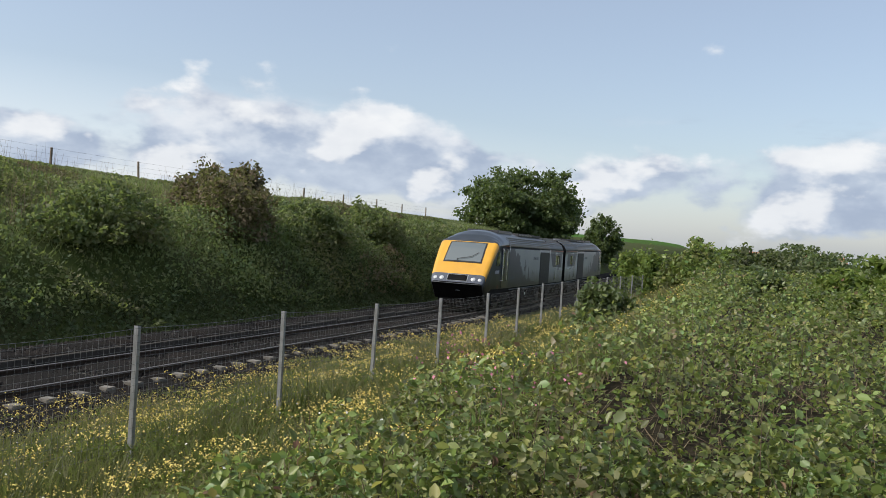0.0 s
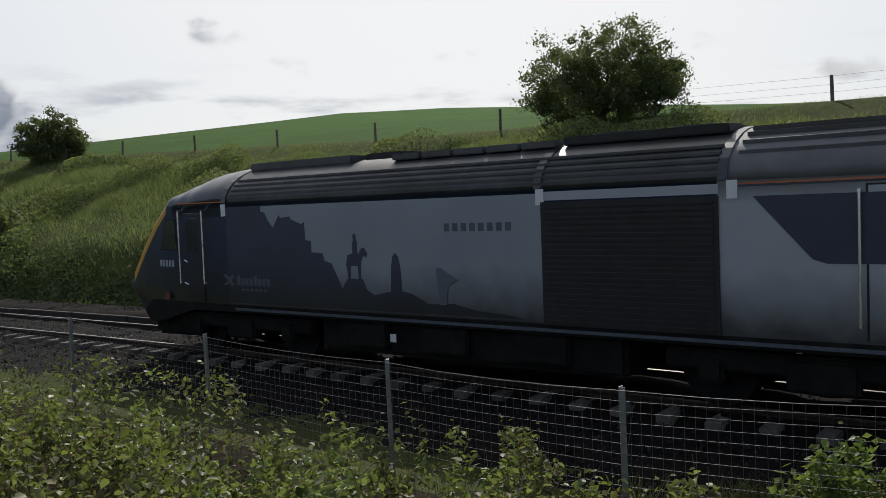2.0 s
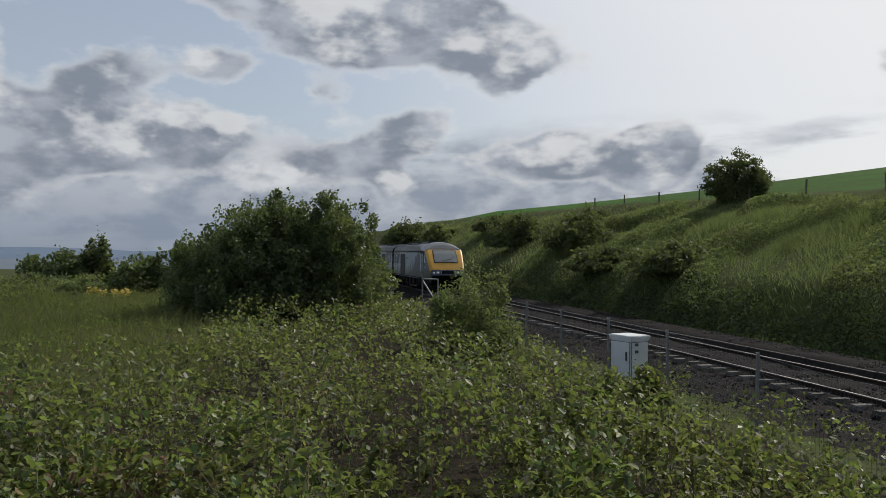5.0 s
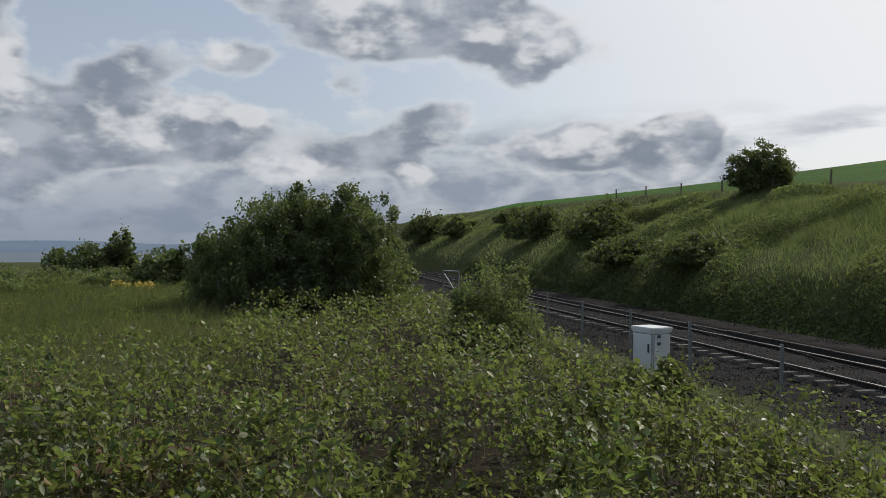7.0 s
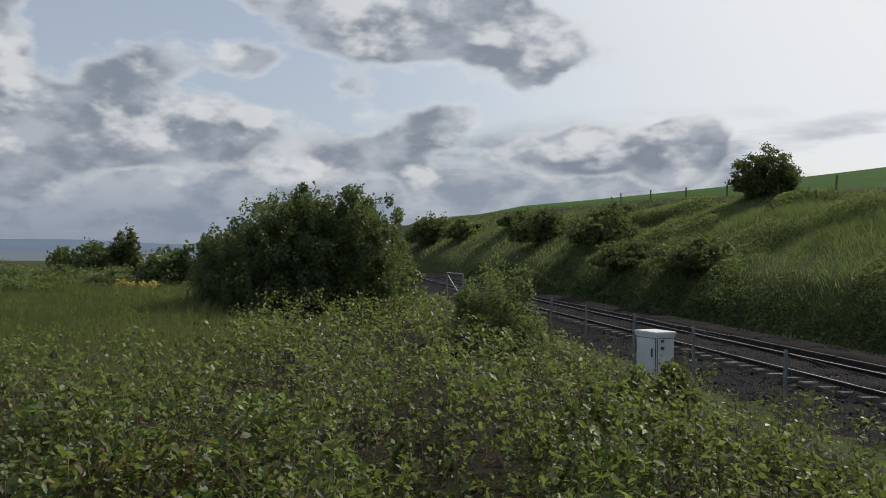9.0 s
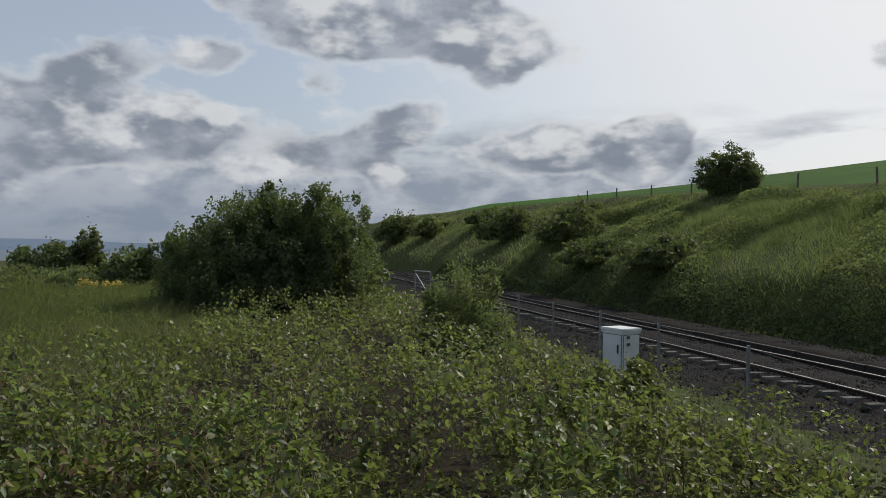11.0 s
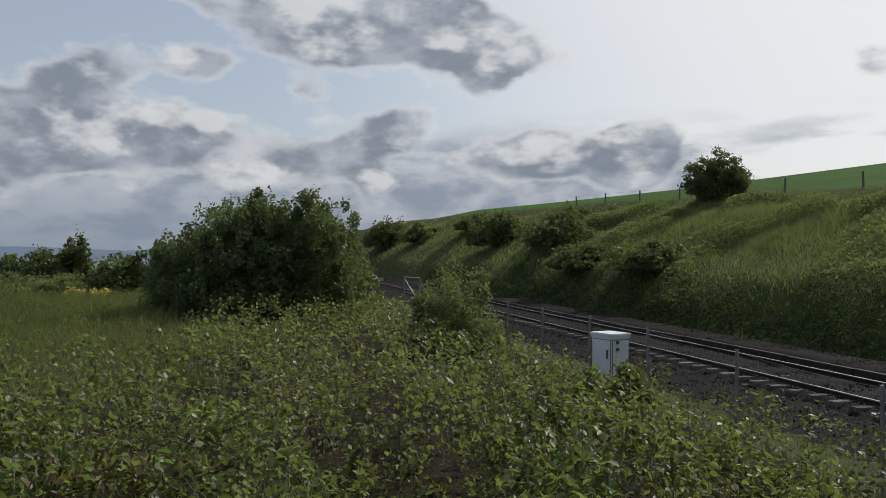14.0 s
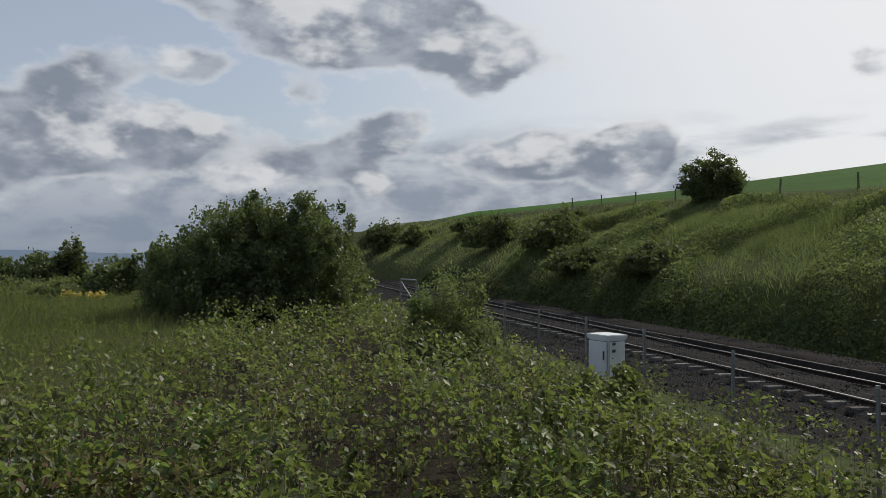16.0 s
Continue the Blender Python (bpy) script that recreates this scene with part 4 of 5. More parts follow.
        for k in range(8): box(bm, 4.0 + 0.115 * k, 4.09 + 0.115 * k, sgn * 1.3755, sgn * 1.378, 1.37, 1.50 if k % 4 else 1.55)
        for k in range(6): box(bm, 4.12 + 0.12 * k, 4.20 + 0.12 * k, sgn * 1.3755, sgn * 1.378, 1.27, 1.31)
        tagged(part("operator_lettering", bm, M["grey_mark"], car, "pale lettering blocks"), kind="stuff")
        flat("operator_emblem", [(3.58, 1.36), (3.73, 1.45), (3.58, 1.56), (3.70, 1.56), (3.78, 1.5), (3.86, 1.56), (3.93, 1.56), (3.84, 1.45), (3.93, 1.36), (3.83, 1.36), (3.77, 1.41), (3.70, 1.36)], 0.0105, M["grey_mark"], car, "pale crossed emblem")
        bm = bmesh.new()
        for k in range(5): box(bm, 1.57 + 0.105 * k, 1.615 + 0.105 * k, sgn * (1.300 + 0.008 * k), sgn * (1.332 + 0.006 * k), 1.68, 1.81)
        tagged(part("number_bars", bm, M["number"], car, "white fleet number blocks"), kind="stuff")
        flat("orange_line", [(2.3, 2.90), (3.75, 2.90), (3.75, 2.92), (2.3, 2.92)], 0.003, M["orange"], car, "thin orange lining")
        flat("red_socket", [(1.72, 1.02), (1.88, 1.02), (1.88, 1.17), (1.72, 1.17)], 0.004, M["red_mark"], car, "small red round socket cover")
        for u in (3.62, 10.42, 13.05): flat("warning_label", [(u, 2.64), (u + 0.13, 2.64), (u + 0.13, 2.86), (u, 2.86)], 0.012, M["white_mark"], car, "small pale warning notice")
        # louvred cooler bay
        bay = side(10.5, 12.95, 1.0, 2.68, 0.002, 0.02, M["louvre"], "cooler_bay", car, "black louvred radiator bay")
        bm = bmesh.new()
        for k in range(22):
            z = 1.04 + k * 0.074
            box(bm, 10.56, 12.89, sgn * 1.387, sgn * 1.405, z, z + 0.03)
        part("louvres", bm, M["louvre"], bay)
        flat("bay_lintel", [(10.5, 2.70), (12.95, 2.70), (12.95, 2.82), (10.5, 2.82)], 0.004, M["pale"], car, "pale strip over the radiator bay")
        # luggage compartment window band
        wb = flat("window_band", [(13.35, 2.66), (16.6, 2.66), (16.72, 2.56), (16.72, 1.98), (16.6, 1.88), (14.15, 1.88), (14.0, 1.93)], 0.004, M["silh"], car, "dark band around the windows")
        flat("luggage_window", [(14.95, 2.0), (15.75, 2.0), (15.75, 2.56), (14.95, 2.56)], 0.009, M["sideglass"], wb, "dark compartment window")
        ld = flat("luggage_door", [(14.58, 1.05), (15.62, 1.05), (15.62, 2.74), (14.58, 2.74)], 0.0015, M["pale"], car, "pale compartment door")
        for u in (14.565, 15.635): flat("door_seam", [(u - 0.012, 1.03), (u + 0.012, 1.03), (u + 0.012, 2.76), (u - 0.012, 2.76)], 0.0025, M["rubber"], ld, "dark door seam")
        flat("door_seam", [(14.58, 2.735), (15.62, 2.735), (15.62, 2.755), (14.58, 2.755)], 0.0025, M["rubber"], ld, "dark door seam")
        for u, z0, z1, mt in ((14.50, 1.2, 2.68, "chrome"), (15.68, 1.75, 2.5, "rubber")):
            bm = bmesh.new(); rod(bm, (u, sgn * 1.43, z0), (u, sgn * 1.43, z1), 0.018)
            for z in (z0, z1): rod(bm, (u, sgn * 1.35, z), (u, sgn * 1.44, z), 0.022)
            part("handrail", bm, M[mt], car, "tall vertical handrail")
        bm = bmesh.new(); rod(bm, (15.66, sgn * 1.42, 1.74), (16.85, sgn * 1.42, 1.74), 0.016)
        for u in (15.66, 16.25, 16.85): rod(bm, (u, sgn * 1.35, 1.74), (u, sgn * 1.43, 1.74), 0.019)
        part("grab_rail", bm, M["chrome"], car, "horizontal grab rail")
        for z in (1.25, 1.45):
            bm = bmesh.new(); box(bm, 15.50, 15.60, sgn * 1.366, sgn * 1.385, z, z + 0.04, 0.004); part("handle", bm, M["lockmetal"], ld)
        flat("eaves_line", [(13.1, 2.775), (17.25, 2.775), (17.25, 2.80), (13.1, 2.80)], 0.006, M["silh"], car, "dark line under the eaves")
        flat("orange_line", [(13.1, 2.803), (17.25, 2.803), (17.25, 2.82), (13.1, 2.82)], 0.004, M["orange"], car, "thin orange lining")
        for yy, zz in ((1.20, 3.17), (1.05, 3.30), (0.86, 3.405), (0.64, 3.485)):
            bm = bmesh.new(); box(bm, 13.15, 17.25, sgn * (yy - 0.02), sgn * (yy + 0.02), zz - 0.02, zz + 0.035, 0.006); part("roof_rib", bm, M["roof"], car)
        # solebar line and roof-side ribs
        bm = bmesh.new(); box(bm, 3.9, 17.2, sgn * 1.345, sgn * 1.385, 0.90, 0.945, 0.006); part("solebar_trim", bm, M["grey_mark"], car, "thin grey sole-bar trim")
        for zi, (yy, zz) in enumerate([(1.352, 2.90), (1.325, 2.99), (1.28, 3.08), (1.21, 3.17), (1.12, 3.26)]):
            bm = bmesh.new(); box(bm, 3.85, 12.95, sgn * (yy - 0.02), sgn * (yy + 0.025), zz, zz + 0.04, 0.006); part("roof_rib", bm, M["roof"], car)
    # roof gear
    bm = bmesh.new(); box(bm, 3.75, 6.4, -0.75, 0.75, 3.46, 3.61, 0.03); part("roof_hatch", bm, M["roof"], car, "raised intake hatch")
    bm = bmesh.new(); box(bm, 6.45, 7.3, -0.45, 0.45, 3.48, 3.63, 0.03); part("exhaust", bm, M["louvre"], car, "sooty exhaust port")
    for k in range(5):
        bm = bmesh.new(); box(bm, 7.4 + k * 0.62, 7.98 + k * 0.62, -0.85, 0.85, 3.45, 3.55, 0.015); part("roof_panel", bm, M["roof"], car)
    bm = bmesh.new(); box(bm, 10.55, 12.9, -0.8, 0.8, 3.46, 3.58, 0.02); part("fan_deck", bm, M["louvre"], car, "black fan deck")
    for u in (11.15, 12.3):
        bm = bmesh.new(); rod(bm, (u, 0, 3.55), (u, 0, 3.62), 0.5, n=20); part("fan_cowl", bm, M["roof"], car, "round fan cowl")
    for u in (3.7, 10.45, 13.0):
        bm = bmesh.new()
        ring = [(y * 1.012, z + 0.012) for y, z in car_ring(u) if z > 2.74]
        vs = [[bm.verts.new((u + du, y, z)) for y, z in ring] for du in (-0.06, 0.06)]
        for a in range(len(ring) - 1): bm.faces.new((vs[0][a], vs[1][a], vs[1][a + 1], vs[0][a + 1]))
        part("roof_band", bm, M["cabroof"], car, "pale joint band over the roof")
    # running gear
    bm = bmesh.new(); box(bm, 5.9, 11.6, -1.15, 1.15, 0.30, 0.86, 0.06); part("fuel_tank", bm, M["under"], car, "grimy fuel tank and boxes")
    for u in (6.6, 8.2, 9.9):
        bm = bmesh.new(); box(bm, u, u + 0.9, -1.28, 1.28, 0.42, 0.84, 0.03); part("equipment_box", bm, M["under"], car)
    bm = bmesh.new(); box(bm, 7.6, 7.72, -1.295, -1.284, 0.55, 0.68); part("white_plate", bm, M["white_mark"], car, "small white plate")
    for c in (3.75, 14.03):
        bm = bmesh.new()
        for sgn in (-1, 1): box(bm, c - 1.9, c + 1.9, sgn * 0.98, sgn * 1.14, 0.52, 0.78, 0.03); box(bm, c - 0.4, c + 0.4, sgn * 0.95, sgn * 1.18, 0.34, 0.74, 0.04)
        box(bm, c - 0.25, c + 0.25, -1, 1, 0.45, 0.85)
        bg = part("bogie", bm, M["under"], car, "grimy bogie frame")
        for du in (-1.3, 1.3):
            for sgn in (-1, 1):
                bm = bmesh.new(); rod(bm, (c + du, sgn * 0.70, 0.505), (c + du, sgn * 0.83, 0.505), 0.51, 0.49, 24)
                part("wheel", bm, M["under"], bg)
                bm = bmesh.new(); box(bm, c + du - 0.16, c + du + 0.16, sgn * 0.97, sgn * 1.2, 0.36, 0.66, 0.04); part("axle_box", bm, M["under"], bg)
    bm = bmesh.new(); rod(bm, (17.3, 0, 1.0), (17.78, 0, 1.0), 0.11); part("coupler", bm, M["under"], car, "black buckeye coupler")
    bm = bmesh.new(); box(bm, 17.3, 17.74, -0.95, 0.95, 1.05, 3.2, 0.05); part("gangway", bm, M["rubber"], car, "black rubber gangway")
    return car
lead_car = build_car()
rear_car = copy_thing(lead_car, pose(0, 0, 0))
tagged(rear_car, "navy and silver power car with a yellow nose, trailing")

TRAIN_V, TRAIN_X0 = 25.63, 33.89
def track_points():
    """Distance along the track against x, to move by arc length."""
    xs = np.linspace(-520, 160, 6801)
    s = np.concatenate([[0], np.cumsum(np.hypot(np.diff(xs), np.diff(track_y(xs))))])
    return xs, s - np.interp(0.0, xs, s)
TX, TS = track_points()
def car_pose(s_front, s_back, flip):
    xa, xb = np.interp(s_front, TS, TX), np.interp(s_back, TS, TX)
    pa, pb = np.array([xa, float(track_y(xa))]), np.array([xb, float(track_y(xb))])
    za, zb = float(track_z(xa)), float(track_z(xb))
    h = math.degrees(math.atan2(pb[1] - pa[1], pb[0] - pa[0]))
    fall = math.degrees(math.atan2(za - zb, math.hypot(*(pb - pa))))
    return pose(pb[0], pb[1], zb, 0, -fall, h + 180) if flip else pose(pa[0], pa[1], za, 0, fall, h)

# ---------- plants ----------
def frames(n, up, r):
    N = r.normal(0, 1, (n, 3)); N /= np.linalg.norm(N, axis=1)[:, None]
    N = N + np.array([0, 0, up]); N /= np.linalg.norm(N, axis=1)[:, None]
    T = np.cross(N, r.normal(0, 1, (n, 3))); T /= np.linalg.norm(T, axis=1)[:, None]
    return N, T, np.cross(N, T)
def leaves(name, P, size, mat, parent=None, up=0.6, wide=0.62, fold=0.18, fine=False, r=rng):
    """Folded leaves of half-length size at the points P."""
    n = len(P)
    N, T, B = frames(n, up, r)
    s = np.asarray(size)[:, None]
    w = s * wide * r.uniform(0.75, 1.2, n)[:, None]
    f = s * fold * r.uniform(0.3, 1.6, n)[:, None]
    if fine:
        V = np.stack([P - T * s, P - T * s * 0.35 + B * w + N * f, P + T * s * 0.35 + B * w * 0.8 + N * f, P + T * s - N * f, P + T * s * 0.35 - B * w * 0.8 + N * f, P - T * s * 0.35 - B * w + N * f], 1)
        i = np.arange(n)[:, None] * 6
        F = np.concatenate([i + np.array([[0, 1, 2, 3]]), i + np.array([[0, 3, 4, 5]])])
    else:
        V = np.stack([P - T * s, P + B * w + N * f, P + T * s, P - B * w + N * f], 1)
        i = np.arange(n)[:, None] * 4
        F = np.concatenate([i + np.array([[0, 1, 2]]), i + np.array([[0, 2, 3]])])
    return mesh_np(name, V.reshape(-1, 3), F, mat, parent)
def blades(name, P, h, w, mat, parent=None, lean=0.35, r=rng, simple=False):
    """Grass blades, bent over at the tip."""
    n = len(P)
    a = r.uniform(0, 6.283, n)
    D = np.stack([np.cos(a), np.sin(a), np.zeros(n)], 1)
    a2 = r.uniform(0, 6.283, n)
    L = np.stack([np.cos(a2), np.sin(a2), np.zeros(n)], 1) * (h * lean * r.uniform(0.3, 1.6, n))[:, None]
    U = np.array([[0, 0, 1.0]])
    hh, ww = h[:, None], np.broadcast_to(w, (n,))[:, None]
    if simple:
        V = np.stack([P - D * ww, P + D * ww, P + U * hh + L], 1).reshape(-1, 3)
        return mesh_np(name, V, np.arange(n * 3).reshape(-1, 3), mat, parent)
    V = np.stack([P - D * ww, P + D * ww, P + U * hh * 0.6 + L * 0.35 + D * ww * 0.7, P + U * hh * 0.6 + L * 0.35 - D * ww * 0.7, P + U * hh + L], 1).reshape(-1, 3)
    i = np.arange(n)[:, None] * 5
    F = np.concatenate([i + np.array([[0, 1, 2]]), i + np.array([[0, 2, 3]]), i + np.array([[3, 2, 4]])])
    return mesh_np(name, V, F, mat, parent)
def stalks(name, A, B, rad, mat, parent=None):
    """Thin straight stems from A to B."""
    D = B - A; D /= np.linalg.norm(D, axis=1)[:, None]
    U = np.cross(D, np.array([[0.3, 0.2, 0.9]])); U /= np.linalg.norm(U, axis=1)[:, None]; W = np.cross(D, U)
    R = np.broadcast_to(rad, (len(A),))[:, None]
    V = np.concatenate([np.stack([A + (U * math.cos(q) + W * math.sin(q)) * R for q in (0, 2.1, 4.2)], 1), np.stack([B + (U * math.cos(q) + W * math.sin(q)) * R * 0.4 for q in (0, 2.1, 4.2)], 1)], 1).reshape(-1, 3)
    i = np.arange(len(A))[:, None] * 6
    F = np.concatenate([i + np.array([[0, 1, 4, 3]]), i + np.array([[1, 2, 5, 4]]), i + np.array([[2, 0, 3, 5]])])
    return mesh_np(name, V, F, mat, parent)

def bramble_h(x, y):
    h = 0.50 + 0.36 * lump(x, y, 1.5, 1) + 0.62 * lump(x, y, 0.50, 4) + 0.24 * lump(x, y, 0.20, 2) + np.interp(x, [-12, -4, 4, 14, 30], [0.0, 0.05, 0.1, 0.2, 0.3])
    edge = np.interp(x, YB_X, YB_Y) - y
    h = h + 0.06 * smooth(1.6, 0.4, edge) * smooth(-1.5, -3.0, x) * smooth(-14, -11, x)
    h = np.minimum(h, np.interp(np.hypot(x, y), [2, 4, 8, 14], [0.5, 0.75, 0.86, 0.92]))
    return np.maximum(0.12, h * smooth(-0.4, 0.25, edge))
def build_brambles():
    def spots(n, r0, r1, a0, a1, power=1.0):
        k = rng.random(n)
        rr = (r0 ** power + k * (r1 ** power - r0 ** power)) ** (1 / power)
        a = np.radians(rng.uniform(a0, a1, n))
        x, y = -np.sin(a) * rr, np.cos(a) * rr
        keep = (y < np.interp(x, YB_X, YB_Y) + 0.15 * lump(x, y, 0.8))
        meadow = (x < -13.5 + 1.6 * lump(x, y, 3)) & (y < -3.0 + 0.9 * lump(x, y, 2.2, 3))
        keep &= ~meadow
        return x[keep], y[keep]
    for k, (n, r0, r1, size, fine, nm) in enumerate([(210000, 1.9, 7.5, 0.028, True, "near"), (400000, 7.0, 34, 0.034, False, "wide")]):
        x, y = spots(n, r0, r1, -112, 118, 1.5 if k == 0 else 1.25)
        m = len(x)
        hb = bramble_h(x, y)
        z = ground_z(x, y) + hb * np.clip(1.04 - np.abs(rng.normal(0, 0.26, m)) + 0.12 * (rng.random(m) < 0.12), 0.03, 1.3)
        gap = (lump(x, y, 0.36, 7) + 0.55 * lump(x, y, 0.15, 3) + 0.6 * lump(x, y, 1.9, 5) < -0.24)
        gap |= (lump(x, y, 0.75, 13) + 0.4 * lump(x, y, 0.25, 6) < -0.40) & (x < 1.5)
        z = np.where(gap, ground_z(x, y) + hb * 0.24 * rng.random(m), z)
        thin = gap & (rng.random(m) < np.where(x < 1.5, 0.75, 0.5))
        x, y, z, hb = x[~thin], y[~thin], z[~thin], hb[~thin]; m = len(x)
        rr = np.hypot(x, y)
        s = size * rng.uniform(0.55, 1.35, m) * (1 + np.clip(rr - 7, 0, 30) * 0.030)
        P = np.stack([x, y, z], 1)
        pick = rng.random(m)
        yel = pick < 0.03 + 0.16 * smooth(0.35, 0.8, lump(x, y, 1.3, 9))
        dead = ~yel & (rng.random(m) < 0.03 + 0.45 * smooth(0.3, 0.75, lump(x, y, 1.1, 15)) * (x < 1.0))
        broad = ~yel & ~dead & (x + 0.8 * lump(x, y, 0.8, 5) > 1.5)
        # topmost leaves, in patches, take a brighter green that paints sunlit tops
        tip = ~yel & ~broad & ~dead & (z - ground_z(x, y) > hb * 0.85) & (rng.random(m) < 0.12 + 0.6 * smooth(0.0, 0.6, lump(x, y, 0.9, 12)))
        low = ~yel & ~broad & ~tip & ~dead
        ob = leaves("bramble_leaves", P[low], s[low], M["bramble"], None, up=0.75, fine=fine)
        tagged(ob, "dense green and brownish bramble leaves over the foreground", "brambles", kind="stuff")
        ob = leaves("young_leaves", P[tip], s[tip] * 1.1, M["nettle"], None, up=1.2, fine=fine)
        tagged(ob, "fresh light green leaves at the bramble tips, brightened as if sunlit", "brambles", kind="stuff")
        ob = leaves("broad_leaves", P[broad], s[broad] * (0.92 if fine else 1.0), M["nettle"], None, up=1.0, fine=fine)
        tagged(ob, "lush bright green raspberry and bramble leaves", "brambles", kind="stuff")
        ob = leaves("dead_leaves", P[dead], s[dead] * 0.9, M["dead"], None, up=0.5, fold=0.35, fine=fine)
        tagged(ob, "curled brown dead leaves in the brambles", "brambles", kind="stuff")
        ob = leaves("yellowing_leaves", P[yel], s[yel], M["bramble_y"], None, up=0.9, fine=fine)
        tagged(ob, "scattered yellowing bramble leaves", "brambles", kind="stuff")
    x, y = spots(8500, 3.0, 16, -112, 118, 1.4)
    g = ground_z(x, y); hb = bramble_h(x, y)
    A = np.stack([x, y, g + hb * rng.uniform(0.1, 0.7, len(x))], 1)
    L = rng.uniform(0.2, 0.65, len(x))[:, None]
    D = rng.normal(0, 1, (len(x), 3)); D[:, 2] = np.abs(D[:, 2]) * 0.8 + 0.15; D /= np.linalg.norm(D, axis=1)[:, None]
    tagged(stalks("bramble_stems", A, A + D * L, rng.uniform(0.0022, 0.005, len(x)), M["stem"]), "dry brown bramble stems and stalks", "stems", kind="stuff")
    # upright canes with leaves round them
    x, y = spots(1500, 3.8, 10, -112, 118, 1.5)
    inner = np.interp(x, YB_X, YB_Y) - y > 0.9
    x, y = x[inner], y[inner]
    m = len(x)
    top = ground_z(x, y) + bramble_h(x, y)
    H = rng.uniform(0.06, 0.36, m)
    tip = np.stack([x + rng.normal(0, 0.08, m), y + rng.normal(0, 0.08, m), top + H], 1)
    foot = np.stack([x, y, top - 0.35], 1)
    tagged(stalks("leafy_canes", foot, tip, rng.uniform(0.0025, 0.0045, m), M["stem"]), "upright bramble canes", "stems", kind="stuff")
    k = 22
    q = rng.uniform(0.25, 1.0, (m, k))
    a = rng.uniform(0, 6.283, (m, k))
    rad = 0.07 * (1.15 - q) + 0.025
    P = foot[:, None] + (tip - foot)[:, None] * q[..., None] + np.stack([np.cos(a) * rad, np.sin(a) * rad, rng.normal(0, 0.012, (m, k))], -1)
    P = P.reshape(-1, 3)
    s = rng.uniform(0.022, 0.044, len(P)) * np.repeat(np.where(x > 1.5, 0.9, 0.9), k)
    g = np.repeat(x > 1.5, k)
    tagged(leaves("cane_leaves", P[~g], s[~g], M["bramble"], None, up=1.0, fine=True), "leaves on upright bramble canes", "brambles", kind="stuff")
    tagged(leaves("cane_leaves", P[g], s[g], M["nettle"], None, up=1.0, fine=True), "bright leaves on upright raspberry canes", "brambles", kind="stuff")
    # pink seed heads in the brambles by the flowery strip
    n = 260
    c = np.array([[6.2, 2.1], [6.9, 2.5], [7.6, 2.9], [5.9, 1.6]])[rng.integers(0, 4, n)]
    x, y = c[:, 0] + rng.normal(0, 0.28, n), c[:, 1] + rng.normal(0, 0.22, n)
    P = np.stack([x, y, ground_z(x, y) + bramble_h(x, y) + rng.uniform(-0.05, 0.28, n)], 1)
    tagged(leaves("pink_flower_heads", P, rng.uniform(0.009, 0.020, n), M["pink_flower"], None, up=0.3), "small pink flower heads among the brambles", "flowers", kind="stuff")
build_brambles()

